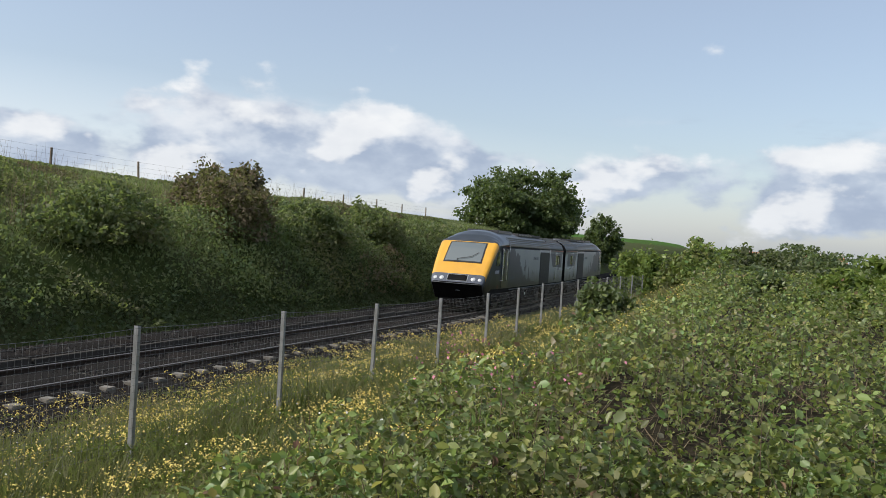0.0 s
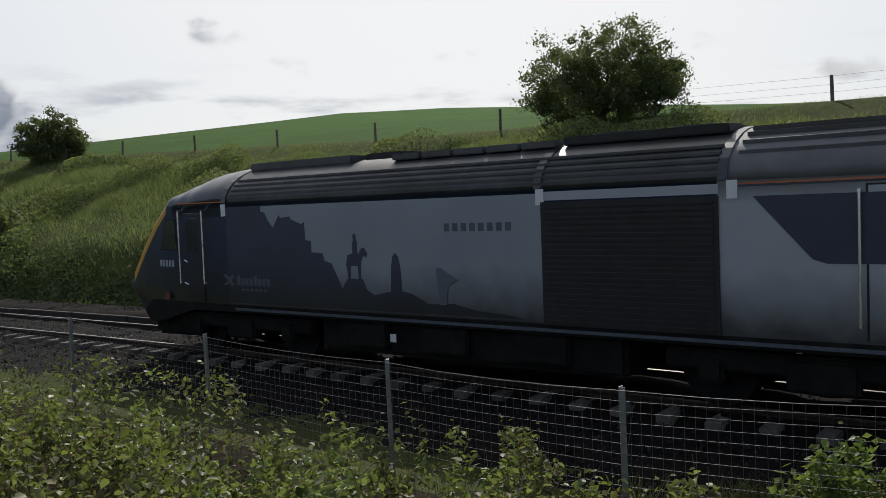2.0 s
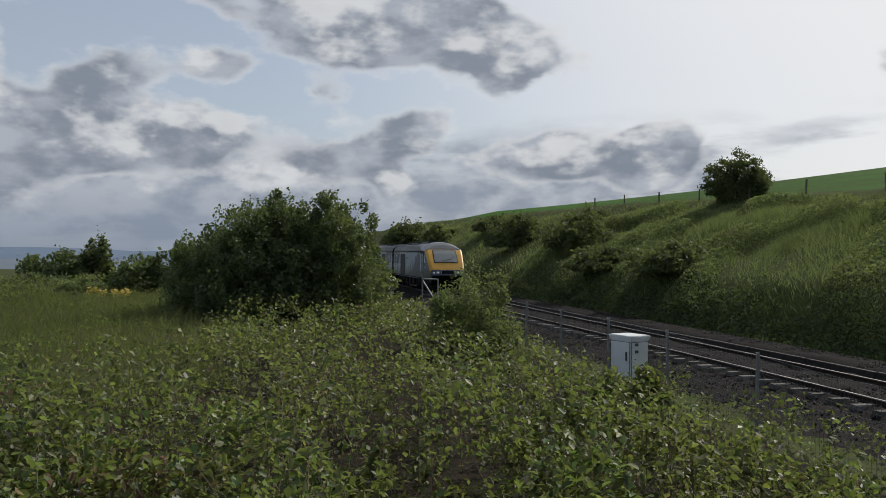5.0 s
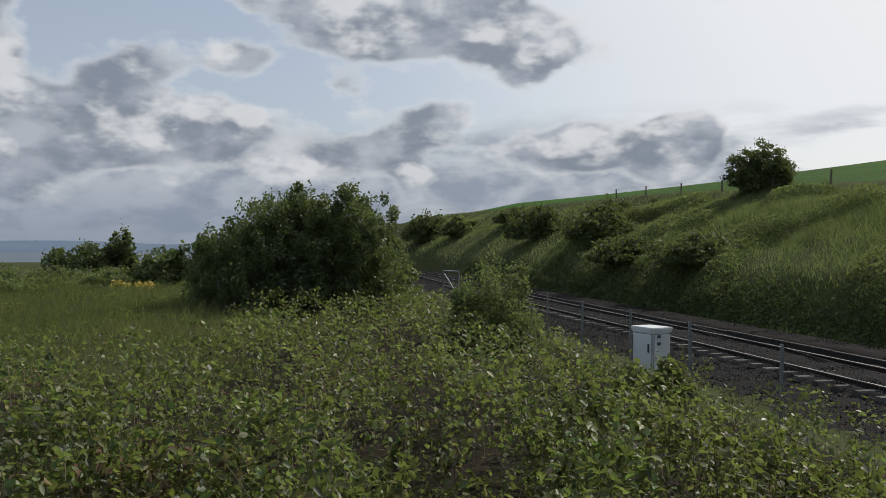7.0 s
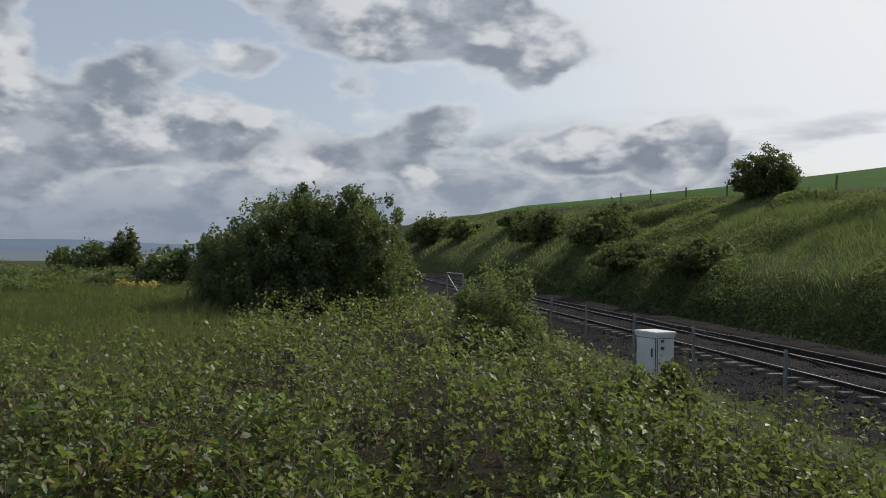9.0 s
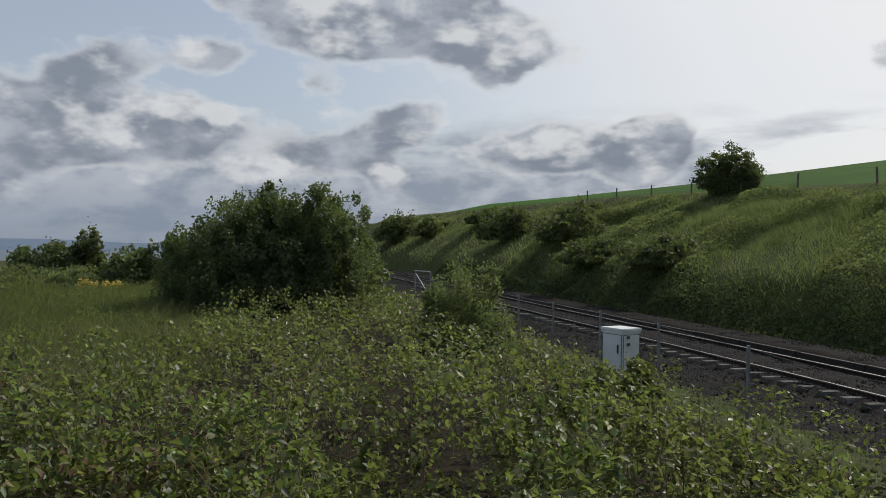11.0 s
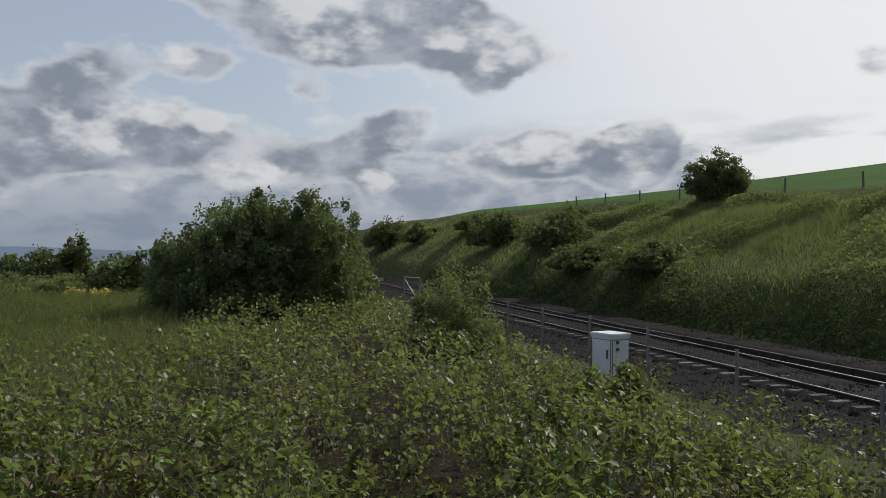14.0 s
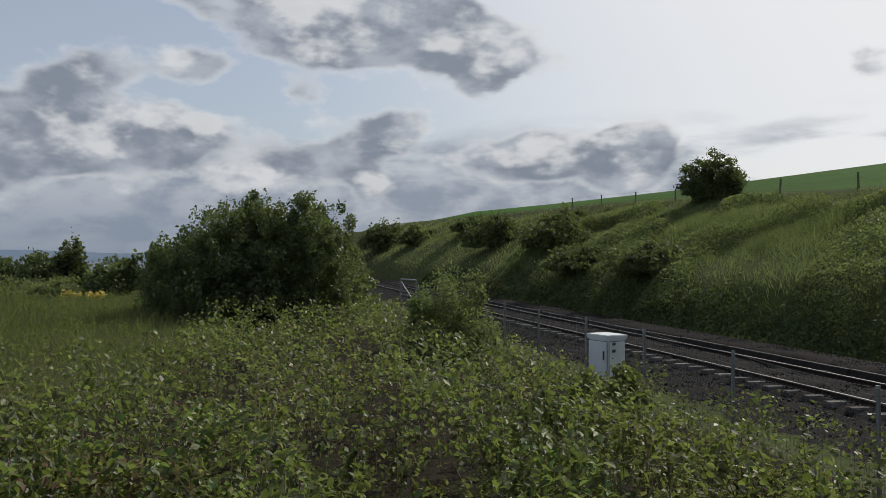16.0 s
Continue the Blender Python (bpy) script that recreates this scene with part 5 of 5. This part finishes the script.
def build_grass():
    # flowery strip along the fence
    n = 150000
    x = -3.5 + 49.5 * rng.random(n) ** 1.7; y = rng.uniform(1.8, 10.9, n)
    def verge(x, y, a): return (y > np.interp(x, YB_X, YB_Y) - a) & (y < track_y(x) - np.interp(x, [-3.5, 0.5], [3.2, 1.55]) + 0.25 * lump(x, y, 1.1))
    keep = verge(x, y, 0.5) & (rng.random(n) < np.interp(x, [-3.5, 0, 15], [0.35, 1.0, 1.0]))
    x, y = x[keep], y[keep]
    P = np.stack([x, y, np.maximum(ground_z(x, y), -0.34 + track_z(x)) - 0.04], 1)
    h = rng.uniform(0.12, 0.44, len(x)) * (1 + 0.55 * lump(x, y, 0.8, 3)) * np.interp(track_y(x) - y, [1.5, 3.0], [0.45, 1.0])
    tagged(blades("verge_grass", P, h, 0.0038 + 0.0006 * x.clip(0, 30), M["grass"], lean=0.6), "long green and straw grass along the fence", "grass", kind="stuff")
    # leafy herbs between the blades
    n = 140000
    x = -3.5 + 44 * rng.random(n) ** 1.6; y = rng.uniform(1.8, 10.9, n)
    tuft = lump(x, y, 0.7, 8) + 0.6 * lump(x, y, 0.3, 3)
    keep = verge(x, y, 0.4) & (tuft > -0.5)
    x, y, tuft = x[keep], y[keep], tuft[keep]
    hh = np.clip(0.16 + 0.17 * tuft, 0.05, 0.45) * np.interp(track_y(x) - y, [1.5, 3.0], [0.5, 1.0])
    P = np.stack([x, y, np.maximum(ground_z(x, y), -0.34 + track_z(x)) + hh * np.clip(1.05 - np.abs(rng.normal(0, 0.4, len(x))), 0, 1.2)], 1)
    tagged(leaves("verge_herbs", P, rng.uniform(0.010, 0.024, len(x)) * (1 + 0.03 * x.clip(0, 40)), M["herb"], None, up=0.5), "small leafy herbs among the grass", "herbs", kind="stuff")
    n = 62000
    x = -2.5 + 36 * rng.random(n) ** 1.5; y = rng.uniform(2.6, 10.6, n)
    tuft = lump(x, y, 0.9, 6) + 0.7 * lump(x, y, 0.35, 9)
    keep = verge(x, y, 0.0) & (rng.random(n) < np.interp(tuft, [-0.3, 0.15, 0.8], [0.10, 0.45, 1.0]))
    x, y = x[keep], y[keep]
    hh = np.clip(0.16 + 0.17 * (lump(x, y, 0.7, 8) + 0.6 * lump(x, y, 0.3, 3)), 0.08, 0.42)
    P = np.stack([x, y, np.maximum(ground_z(x, y), -0.34 + track_z(x)) + hh + rng.uniform(0.02, 0.16, len(x))], 1)
    Q = np.repeat(P, 3, 0) + rng.normal(0, 0.016, (len(P) * 3, 3))
    tagged(leaves("yellow_flowers", Q, rng.uniform(0.007, 0.013, len(Q)) * (1 + 0.02 * Q[:, 0].clip(0, 40)), M["yellow_flower"], None, up=1.2, wide=0.9), "yellow ragwort and trefoil flowers in the grass", "flowers", kind="stuff")
    k = rng.random(len(P)) < 0.025
    W = P[k] + rng.normal(0, 0.2, (k.sum(), 3)) * np.array([1, 1, 0.1])
    tagged(leaves("white_flowers", W, rng.uniform(0.012, 0.022, len(W)), M["white_flower"], None, up=1.6, wide=0.9), "small white daisies in the grass", "flowers", kind="stuff")
    # meadow past the brambles
    n = 210000
    x = rng.uniform(-58, -12, n); y = rng.uniform(-26, 3.5, n)
    keep = (x < -12.8 + 1.6 * lump(x, y, 3)) & (y < -2.4 + 0.9 * lump(x, y, 2.2, 3)) & (rng.random(n) < np.interp(x, [-58, -25, -12], [0.35, 0.9, 1.0])) & (np.abs(np.degrees(np.arctan2(-x, y))) < 120)
    x, y = x[keep], y[keep]
    P = np.stack([x, y, ground_z(x, y) - 0.03], 1)
    d = np.hypot(x, y)
    tagged(blades("meadow_grass", P, rng.uniform(0.10, 0.5, len(x)) * (1 + 0.4 * lump(x, y, 2.5, 2) + 0.6 * lump(x, y, 0.9, 6)), 0.003 + 0.00028 * d, M["meadow"], lean=0.7, simple=True), "long rough meadow grass", "grass", kind="stuff")
    n = 60000
    x = rng.uniform(-50, -13, n); y = rng.uniform(-24, -1.5, n)
    tuft = lump(x, y, 1.5, 12) + 0.5 * lump(x, y, 0.5, 4)
    keep = (tuft > 0.25) & (x < -13.5 + 1.6 * lump(x, y, 3))
    x, y, tuft = x[keep], y[keep], tuft[keep]
    P = np.stack([x, y, ground_z(x, y) + np.clip(0.5 * tuft, 0.1, 0.55) * np.clip(1 - np.abs(rng.normal(0, 0.4, len(x))), 0, 1)], 1)
    tagged(leaves("meadow_herbs", P, rng.uniform(0.02, 0.04, len(x)) * (1 + 0.02 * np.hypot(x, y)), M["herb"], None, up=0.6), "docks and brown-green herbs in the meadow", "herbs", kind="stuff")
    # the cutting's far slope and its top edge
    n = 300000
    k = rng.random(n)
    x = np.where(k < 0.7, rng.uniform(-60, 45, n), rng.uniform(-130, 85, n)); d = 4.1 + 12.1 * np.sqrt(rng.random(n)) * rng.uniform(0.6, 1.0, n) ** 0.35
    y = cut_y(x) + d
    P = np.stack([x, y, ground_z(x, y) - 0.05], 1)
    r = np.hypot(x, y)
    h = rng.uniform(0.14, 0.46, n) * (1 + 0.6 * lump(x, y, 2.2, 7) + 0.3 * lump(x, y, 0.8, 2)) * np.interp(d, [3.3, 6, 12.5, 14, 16.2], [0.5, 1.0, 1.0, 0.45, 0.3])
    tagged(blades("bank_grass", P, h, 0.0045 + 0.00024 * r, M["bankgrass"], lean=0.75, simple=True), "tall tufted grass on the slope of the cutting", "grass", kind="stuff")
build_grass()

def clump_points(n, K, rx, ry, h, flat=0.0, seed=1, core=0.25, boxy=1.0, spray=0.06):
    """Leaf places in K uneven clumps that fill the outer part of a dome of half-axes rx, ry and height h."""
    r = np.random.default_rng(seed)
    D = r.normal(0, 1, (K, 3)); D[:, 2] = np.abs(D[:, 2]) - flat; D /= (np.abs(D) ** (2 / boxy)).sum(1)[:, None] ** (boxy / 2)
    q = r.uniform(0.45 if boxy == 1.0 else 0.62, 0.98, K) ** 0.6
    bump = 1 + 0.16 * np.sin(D[:, 0] * 5 + seed) * np.cos(D[:, 1] * 4 - seed)
    C = D * (q * bump)[:, None] * np.array([rx, ry, h])
    rad = r.uniform(0.09, 0.24, K) * (90 / K) ** 0.30
    pick = r.integers(0, K, n)
    O = r.normal(0, 1, (n, 3)); O /= np.linalg.norm(O, axis=1)[:, None]
    P = C[pick] + O * (rad[pick] * r.uniform(0.3, 1.0, n) ** 0.5)[:, None] * np.array([rx, ry, h * 0.8])
    loose = r.random(n) < 0.35
    P[loose] += r.normal(0, spray, (loose.sum(), 3)) * np.array([rx, ry, h])
    inner = r.random(n) < core
    P[inner] *= r.uniform(0.3, 0.9, inner.sum())[:, None]
    if flat == 0.0: P[:, 2] = np.where(P[:, 2] < -0.02 * h, np.abs(P[:, 2]) * 0.3, P[:, 2])
    return P, C
def bush(name, label, x, y, rx, ry, h, n, size, mat, K=60, z=None, seed=1, category="bush", up=0.5, group="", stems=7, boxy=1.0, lobes=()):
    z0 = float(ground_z(x, y)) - 0.08 if z is None else z
    b = empty(name, label, category, group)
    b.matrix_basis = pose(x, y, z0)
    if lobes:
        got = [clump_points(int(n * k), int(K * k), a, b_, c_, 0.0, seed + i, boxy=boxy, spray=0.022) for i, (dy, a, b_, c_, k) in enumerate(lobes)]
        P = np.concatenate([g[0] + np.array([0, l[0], 0]) for g, l in zip(got, lobes)])
        C = np.concatenate([g[1] + np.array([0, l[0], 0]) for g, l in zip(got, lobes)])
        n = len(P)
    else: P, C = clump_points(n, K, rx, ry, h, 0.0, seed, boxy=boxy)
    r = np.random.default_rng(seed)
    c = leaves("foliage", P, size * r.uniform(0.6, 1.4, n), mat, b, up=up, r=r)
    tagged(c, kind="stuff")
    bm = bmesh.new()
    for k in range(stems):
        t = C[k % len(C)] * 0.8
        mid = Vector((t[0] * 0.35, t[1] * 0.35, t[2] * 0.55 + 0.05))
        rod(bm, (t[0] * 0.05, t[1] * 0.05, -0.1), mid, 0.03 * h / 2, 0.02 * h / 2, 5); rod(bm, mid, t, 0.02 * h / 2, 0.006 * h, 5)
    part("stems", bm, M["bark"], b, "thin brown branching stems")
    return b
def tree(name, label, x, y, rx, ry, h_trunk, h_crown, n, size, mat, K=110, seed=1, z=None, radius=0.25, lean=0.0):
    z0 = float(ground_z(x, y)) - 0.1 if z is None else z
    t = empty(name, label, "tree")
    t.matrix_basis = pose(x, y, z0)
    r = np.random.default_rng(seed)
    P, C = clump_points(n, K, rx, ry, h_crown * 0.62, 0.75, seed, 0.2)
    off = np.array([lean, 0, h_trunk + 0.38 * h_crown])
    crown = leaves("crown", P + off, size * r.uniform(0.6, 1.4, n), mat, t, up=0.4, r=r)
    tagged(crown, kind="stuff")
    bm = bmesh.new()
    pts = [Vector((lean * q * 0.8 + 0.06 * math.sin(5 * q + seed), 0.06 * math.cos(4 * q), -0.3 + (h_trunk + 0.5 + 0.3 * h_crown) * q)) for q in np.linspace(0, 1, 6)]
    for i in range(5): rod(bm, pts[i], pts[i + 1], radius * (1 - 0.14 * i), radius * (1 - 0.14 * (i + 1)), 9)
    part("trunk", bm, M["bark"], t, "dark tapered trunk", True)
    for k in range(14):
        e = Vector(C[k] * np.array([0.8, 0.8, 0.6]) + off)
        s = pts[2 + k % 4]
        m = s.lerp(e, 0.5) + Vector((0, 0, 0.12 * h_crown))
        bm = bmesh.new(); rod(bm, s, m, radius * 0.4, radius * 0.25, 6); rod(bm, m, e, radius * 0.25, radius * 0.06, 6)
        part("limb", bm, M["bark"], t)
    return t

def build_plants():
    # big sallow beside the track
    bush("sallow_bush", "very large dark green rounded sallow bush", -30.3, -2.25, 2.9, 3.55, 3.95, 125000, 0.056, M["bush"], K=900, seed=3, up=0.25, stems=16, boxy=0.72,
         lobes=((1.25, 2.7, 2.35, 4.0, 0.48), (-0.55, 2.9, 2.4, 3.95, 0.32), (-2.1, 2.5, 1.75, 3.0, 0.20)))
    bush("hedge_bush", "dark green bush behind the large sallow", -37.5, 0.3, 2.2, 2.0, 2.6, 9000, 0.10, M["bush"], K=70, seed=21)
    bush("rowan_shrub", "small upright green shrub by the fence", -19.7, 2.9, 1.2, 1.25, 2.25, 24000, 0.034, M["scrub"], K=150, seed=5)
    bush("cabinet_bramble", "low green bramble bush in front of the cabinet", -13.1, 4.35, 0.8, 0.65, 0.95, 7000, 0.045, M["bramble"], K=35, seed=6)
    bush("elder_shrub", "light green elder shrub growing through the fence", 2.62, 6.75, 0.72, 0.5, 1.75, 6500, 0.030, M["elder"], K=46, seed=12, up=0.9)
    bush("elder_sapling", "young light green elder by the fence", -1.95, 6.35, 0.5, 0.4, 1.05, 2400, 0.034, M["elder"], K=34, seed=9, up=0.9)
    bush("left_hedge", "dark green hawthorn bush in the meadow", -57.5, -18.2, 2.9, 3.0, 2.7, 9000, 0.13, M["bush"], K=60, seed=31, group="meadow bushes")
    bush("left_hedge", "taller dark green hawthorn with a ragged top", -57.9, -16.0, 1.6, 1.6, 3.6, 6000, 0.13, M["thorn"], K=50, seed=32, group="meadow bushes")
    bush("left_hedge", "rounded dark green bush near the sallow", -47.2, -9.9, 2.4, 2.6, 2.5, 8000, 0.12, M["bush"], K=60, seed=33, group="meadow bushes")
    bush("left_hedge", "dark green bush part hidden by the sallow", -50, -6.2, 2.6, 2.8, 3.3, 8000, 0.12, M["bush"], K=60, seed=34, group="meadow bushes")
    for k, (x, y, rx, h) in enumerate([(-50.0, -20.6, 3.4, 1.3), (-46.5, -21.8, 2.6, 0.9), (-52.5, -17.0, 2.8, 1.2), (-45.0, -13.4, 2.2, 0.9), (-41.5, -16.8, 2.4, 0.7)]):
        bush("meadow_scrub", "low olive green scrub mound in the meadow", x, y, rx, rx * 1.1, h, 6000, 0.075, M["scrub"], K=70, seed=120 + k, group="meadow scrub")
    for k, (x, y) in enumerate([(-43.6, -12.2), (-43.9, -11.1), (-44.5, -14.6)]):
        bush("gorse_bush", "small gorse bush in yellow flower", x, y, 0.5, 0.5, 0.6, 900, 0.06, M["yellow_flower"] if k < 2 else M["bush"], K=20, seed=40 + k, group="gorse")
    # trees on the cutting's edge
    tree("hawthorn_tree", "wind-bent dark hawthorn on the top of the cutting", -15.35, 26.6, 2.8, 2.6, 0.0, 3.45, 60000, 0.045, M["thorn"], K=260, seed=14, radius=0.16, lean=0.3)
    tree("hawthorn_tree", "small round hawthorn on the top of the cutting", -48.7, float(cut_y(-48.7)) + CREST + 0.3, 1.85, 1.9, 0.0, 2.75, 22000, 0.06, M["thorn"], K=200, seed=15, radius=0.14)
    tree("sycamore_tree", "large spreading dark green sycamore beyond the cutting", 91.5, 26.6, 6.5, 6.3, 1.2, 8.4, 50000, 0.18, M["tree"], K=330, seed=16, radius=0.45, z=1.5)
    tree("ash_tree", "smaller dark tree beyond the cutting", 113, 22, 2.5, 2.5, 0.8, 5.4, 12000, 0.16, M["tree"], K=160, seed=17, radius=0.25, z=0.4)
    # bushes at the end of the near verge
    for k, (x, y, rx, ry, h, n, m) in enumerate([(45, 6.6, 1.9, 1.6, 2.7, 8000, "elder"), (35.3, 3.1, 1.8, 1.4, 2.05, 8000, "nettle"), (22, 4.1, 1.0, 0.9, 1.25, 5000, "bush"), (27, 0.6, 2.5, 1.3, 1.2, 9000, "bush"), (25, -2.2, 1.6, 1.8, 1.55, 9000, "elder"), (38, 0.4, 2.5, 2, 1.7, 8000, "thorn"), (62, 3.0, 4, 3, 2.2, 8000, "elder"), (80, -2, 6, 5, 2.4, 9000, "bush")]):
        bush("verge_bush", "green leafy bush at the edge of the verge", x, y, rx, ry, h, n, 0.055 + 0.0012 * x, M[m], K=130, seed=50 + k, group="verge bushes")
    # bushes on the slope
    for k, (x, d, rx, h, n, m) in enumerate([(-110, 9, 4.5, 3.6, 7000, "thorn"), (-98, 10, 3, 2.2, 5000, "scrub"), (-69, 9.0, 3.2, 2.5, 7000, "thorn"), (-55, 8.5, 3.4, 2.2, 8000, "thorn"), (-46, 6.4, 2.8, 1.4, 7000, "thorn"), (-38, 6.6, 3.0, 1.3, 9000, "thorn"),
                                            (-62, 12.5, 3, 1.0, 6000, "thorn"), (-84, 12, 3.2, 1.5, 6000, "thorn"), (34.5, 11.2, 1.3, 2.2, 6000, "reddish"), (29.5, 9.6, 2.2, 2.4, 9000, "reddish"), (27.5, 7.2, 2.3, 2.5, 9000, "reddish"), (33, 6.6, 2.2, 2.0, 7000, "scrub"), (20, 6.4, 2.4, 1.8, 8000, "scrub"), (40, 7.5, 2.6, 2.0, 7000, "scrub")]):
        y = float(cut_y(x)) + d
        bush("slope_bush", "dark leafy bush on the slope of the cutting" if m != "reddish" else "bronze-leaved bush on the slope of the cutting", x, y, rx, rx * 0.75, h, n, 0.05 + 0.0011 * abs(x), M[m], K=170, seed=70 + k, group="slope bushes")
    # tangled scrub over the slope
    n = 150000
    x = rng.uniform(-8, 62, n); d = rng.uniform(3.9, 16.0, n)
    dens = lump(x, d, 3.2, 11) + 0.5 * lump(x, d, 1.3, 3) + np.interp(d, [4, 6, 10, 14, 16], [0.75, 0.6, 0.3, -0.15, -0.1]) + np.interp(x, [-8, 4], [-0.3, 0.1])
    k = dens > 0.05
    x, d = x[k], d[k]
    y = cut_y(x) + d
    hgt = np.clip(0.25 + 0.95 * dens[k], 0.2, 1.6) * np.interp(d, [10, 13.5], [1.0, 0.12])
    P = np.stack([x, y, ground_z(x, y) + hgt * np.clip(1 - np.abs(rng.normal(0, 0.35, len(x))), 0, 1)], 1)
    red = (lump(x, d, 4.0, 8) > 0.55)
    s = (0.036 + 0.0010 * np.hypot(x, y)) * rng.uniform(0.6, 1.35, len(x))
    tagged(leaves("slope_scrub", P[~red], s[~red], M["scrub"], None, up=0.5), "tangled dark green scrub on the slope", "scrub", kind="stuff")
    tagged(leaves("bronze_scrub", P[red], s[red], M["reddish"], None, up=0.5), "bronze-tinted scrub on the slope", "scrub", kind="stuff")
    n = 200000
    x = rng.uniform(-60, -3, n); d = rng.uniform(4.2, 14.5, n)
    dens = lump(x, d, 2.8, 17) + 0.4 * lump(x, d, 1.1, 5)
    k = dens > -0.12
    x, d = x[k], d[k]; y = cut_y(x) + d
    P = np.stack([x, y, ground_z(x, y) + np.clip(0.06 + 0.85 * (dens[k] + 0.12), 0.05, 1.0) * np.clip(1 - np.abs(rng.normal(0, 0.35, len(x))), 0, 1)], 1)
    tagged(leaves("slope_scrub", P, (0.028 + 0.0007 * np.hypot(x, y)) * rng.uniform(0.5, 1.4, len(x)), M["scrub"], None, up=0.5), "patchy low scrub on the grassy slope", "scrub", kind="stuff")
    n = 2600
    x = rng.uniform(0, 48, n); d = rng.uniform(6.5, 12.5, n)
    k = lump(x, d, 2.4, 21) > 0.1
    x, d = x[k], d[k]; y = cut_y(x) + d
    A = np.stack([x, y, ground_z(x, y) + 0.2], 1)
    B = A + np.stack([rng.normal(0, 0.25, len(x)), rng.normal(0, 0.25, len(x)), rng.uniform(0.5, 1.3, len(x))], 1)
    tagged(stalks("dead_stalks", A, B, 0.007, M["stem"]), "pale dead stalks standing in the scrub", "stems", kind="stuff")
    # scrub at the bank's foot; its dark leaf colour paints the shade there
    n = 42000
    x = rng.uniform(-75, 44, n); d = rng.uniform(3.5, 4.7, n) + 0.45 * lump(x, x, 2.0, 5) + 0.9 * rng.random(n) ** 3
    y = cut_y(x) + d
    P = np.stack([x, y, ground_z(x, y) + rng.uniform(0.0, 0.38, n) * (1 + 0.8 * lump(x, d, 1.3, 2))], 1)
    tagged(leaves("foot_scrub", P, (0.04 + 0.001 * np.hypot(x, y)) * rng.uniform(0.6, 1.3, n), M["shaded_foot"], None, up=0.3), "low scrub at the foot of the slope, leaf colour darkened as shade", "scrub", kind="stuff")
    # far trees and a farmhouse over the field
    def hill(x, y): return float(ground_z(x, y))
    for k, (x, y, rx, h, n, m) in enumerate([(35.5, 115, 3.4, 3.4, 3500, "tree"), (41, 113, 2.6, 3.0, 1500, "thorn"), (52.5, 108.3, 2.6, 3.2, 1500, "thorn"), (56.5, 106, 3.0, 2.2, 2500, "tree"), (62.5, 103, 2.4, 2.6, 1300, "thorn"), (20, 118, 3, 1.5, 2500, "tree")]):
        tree("far_tree", "far thin-crowned tree on the skyline", x, y, rx, rx, 0.6, h, n, 0.16, M[m], K=50, seed=90 + k, radius=0.2, z=hill(x, y) + 1.3)
build_plants()

def build_houses():
    def house(x, y, z, w, dpt, h, rh, yaw, label, roofm, name="far_house"):
        t = empty(name, label, "house")
        t.matrix_basis = pose(x, y, z, 0, 0, yaw)
        bm = bmesh.new(); box(bm, -w / 2, w / 2, -dpt / 2, dpt / 2, -2, h); part("wall", bm, M["render"], t)
        bm = bmesh.new()
        e = 0.3
        v = [bm.verts.new(p) for p in ((-w / 2 - e, -dpt / 2 - e, h), (w / 2 + e, -dpt / 2 - e, h), (w / 2 + e, dpt / 2 + e, h), (-w / 2 - e, dpt / 2 + e, h), (-w / 2 - e, 0, h + rh), (w / 2 + e, 0, h + rh))]
        for f in ((0, 1, 5, 4), (2, 3, 4, 5), (0, 4, 3), (1, 2, 5), (3, 2, 1, 0)): bm.faces.new([v[i] for i in f])
        r = part("roof", bm, roofm, t)
        bm = bmesh.new(); box(bm, w / 2 - 0.9, w / 2 - 0.2, -0.4, 0.4, h + rh * 0.5, h + rh + 0.9); part("chimney", bm, M["render"], r)
        for s in (-0.25, 0.25):
            bm = bmesh.new(); box(bm, s * w - 0.5, s * w + 0.5, -dpt / 2 - 0.05, -dpt / 2 + 0.02, h * 0.35, h * 0.75); part("window", bm, M["sideglass"], t)
    gz = float(ground_z(45, 112))
    house(45.6, 112, gz + 0.2, 6.4, 5, 1.1, 1.3, -22, "low grey farmhouse roof behind the field", M["roof"], "farmhouse")
    for k, (az, dd) in enumerate([(-88.6, 230), (-90.0, 240), (-91.3, 235), (-92.6, 245)]):
        a = radians(az)
        house(-math.sin(a) * dd, math.cos(a) * dd, -1.9, 9, 7, 3.0, 2.2, az + 20 * (k % 2), "far red-roofed house beyond the verge", M["brick"])
build_houses()

# ---------- what moves ----------
def motions():
    steps = [round(0.2 * k, 1) for k in range(81)]
    lead, rear = [], []
    for t in steps:
        s0 = float(np.interp(TRAIN_X0, TX, TS)) - TRAIN_V * t
        lead.append((t, car_pose(s0, s0 + CAR, False)))
        rear.append((t, car_pose(s0 + CAR, s0 + 2 * CAR, True)))
    walk(lead_car, lead)
    walk(rear_car, rear)
motions()
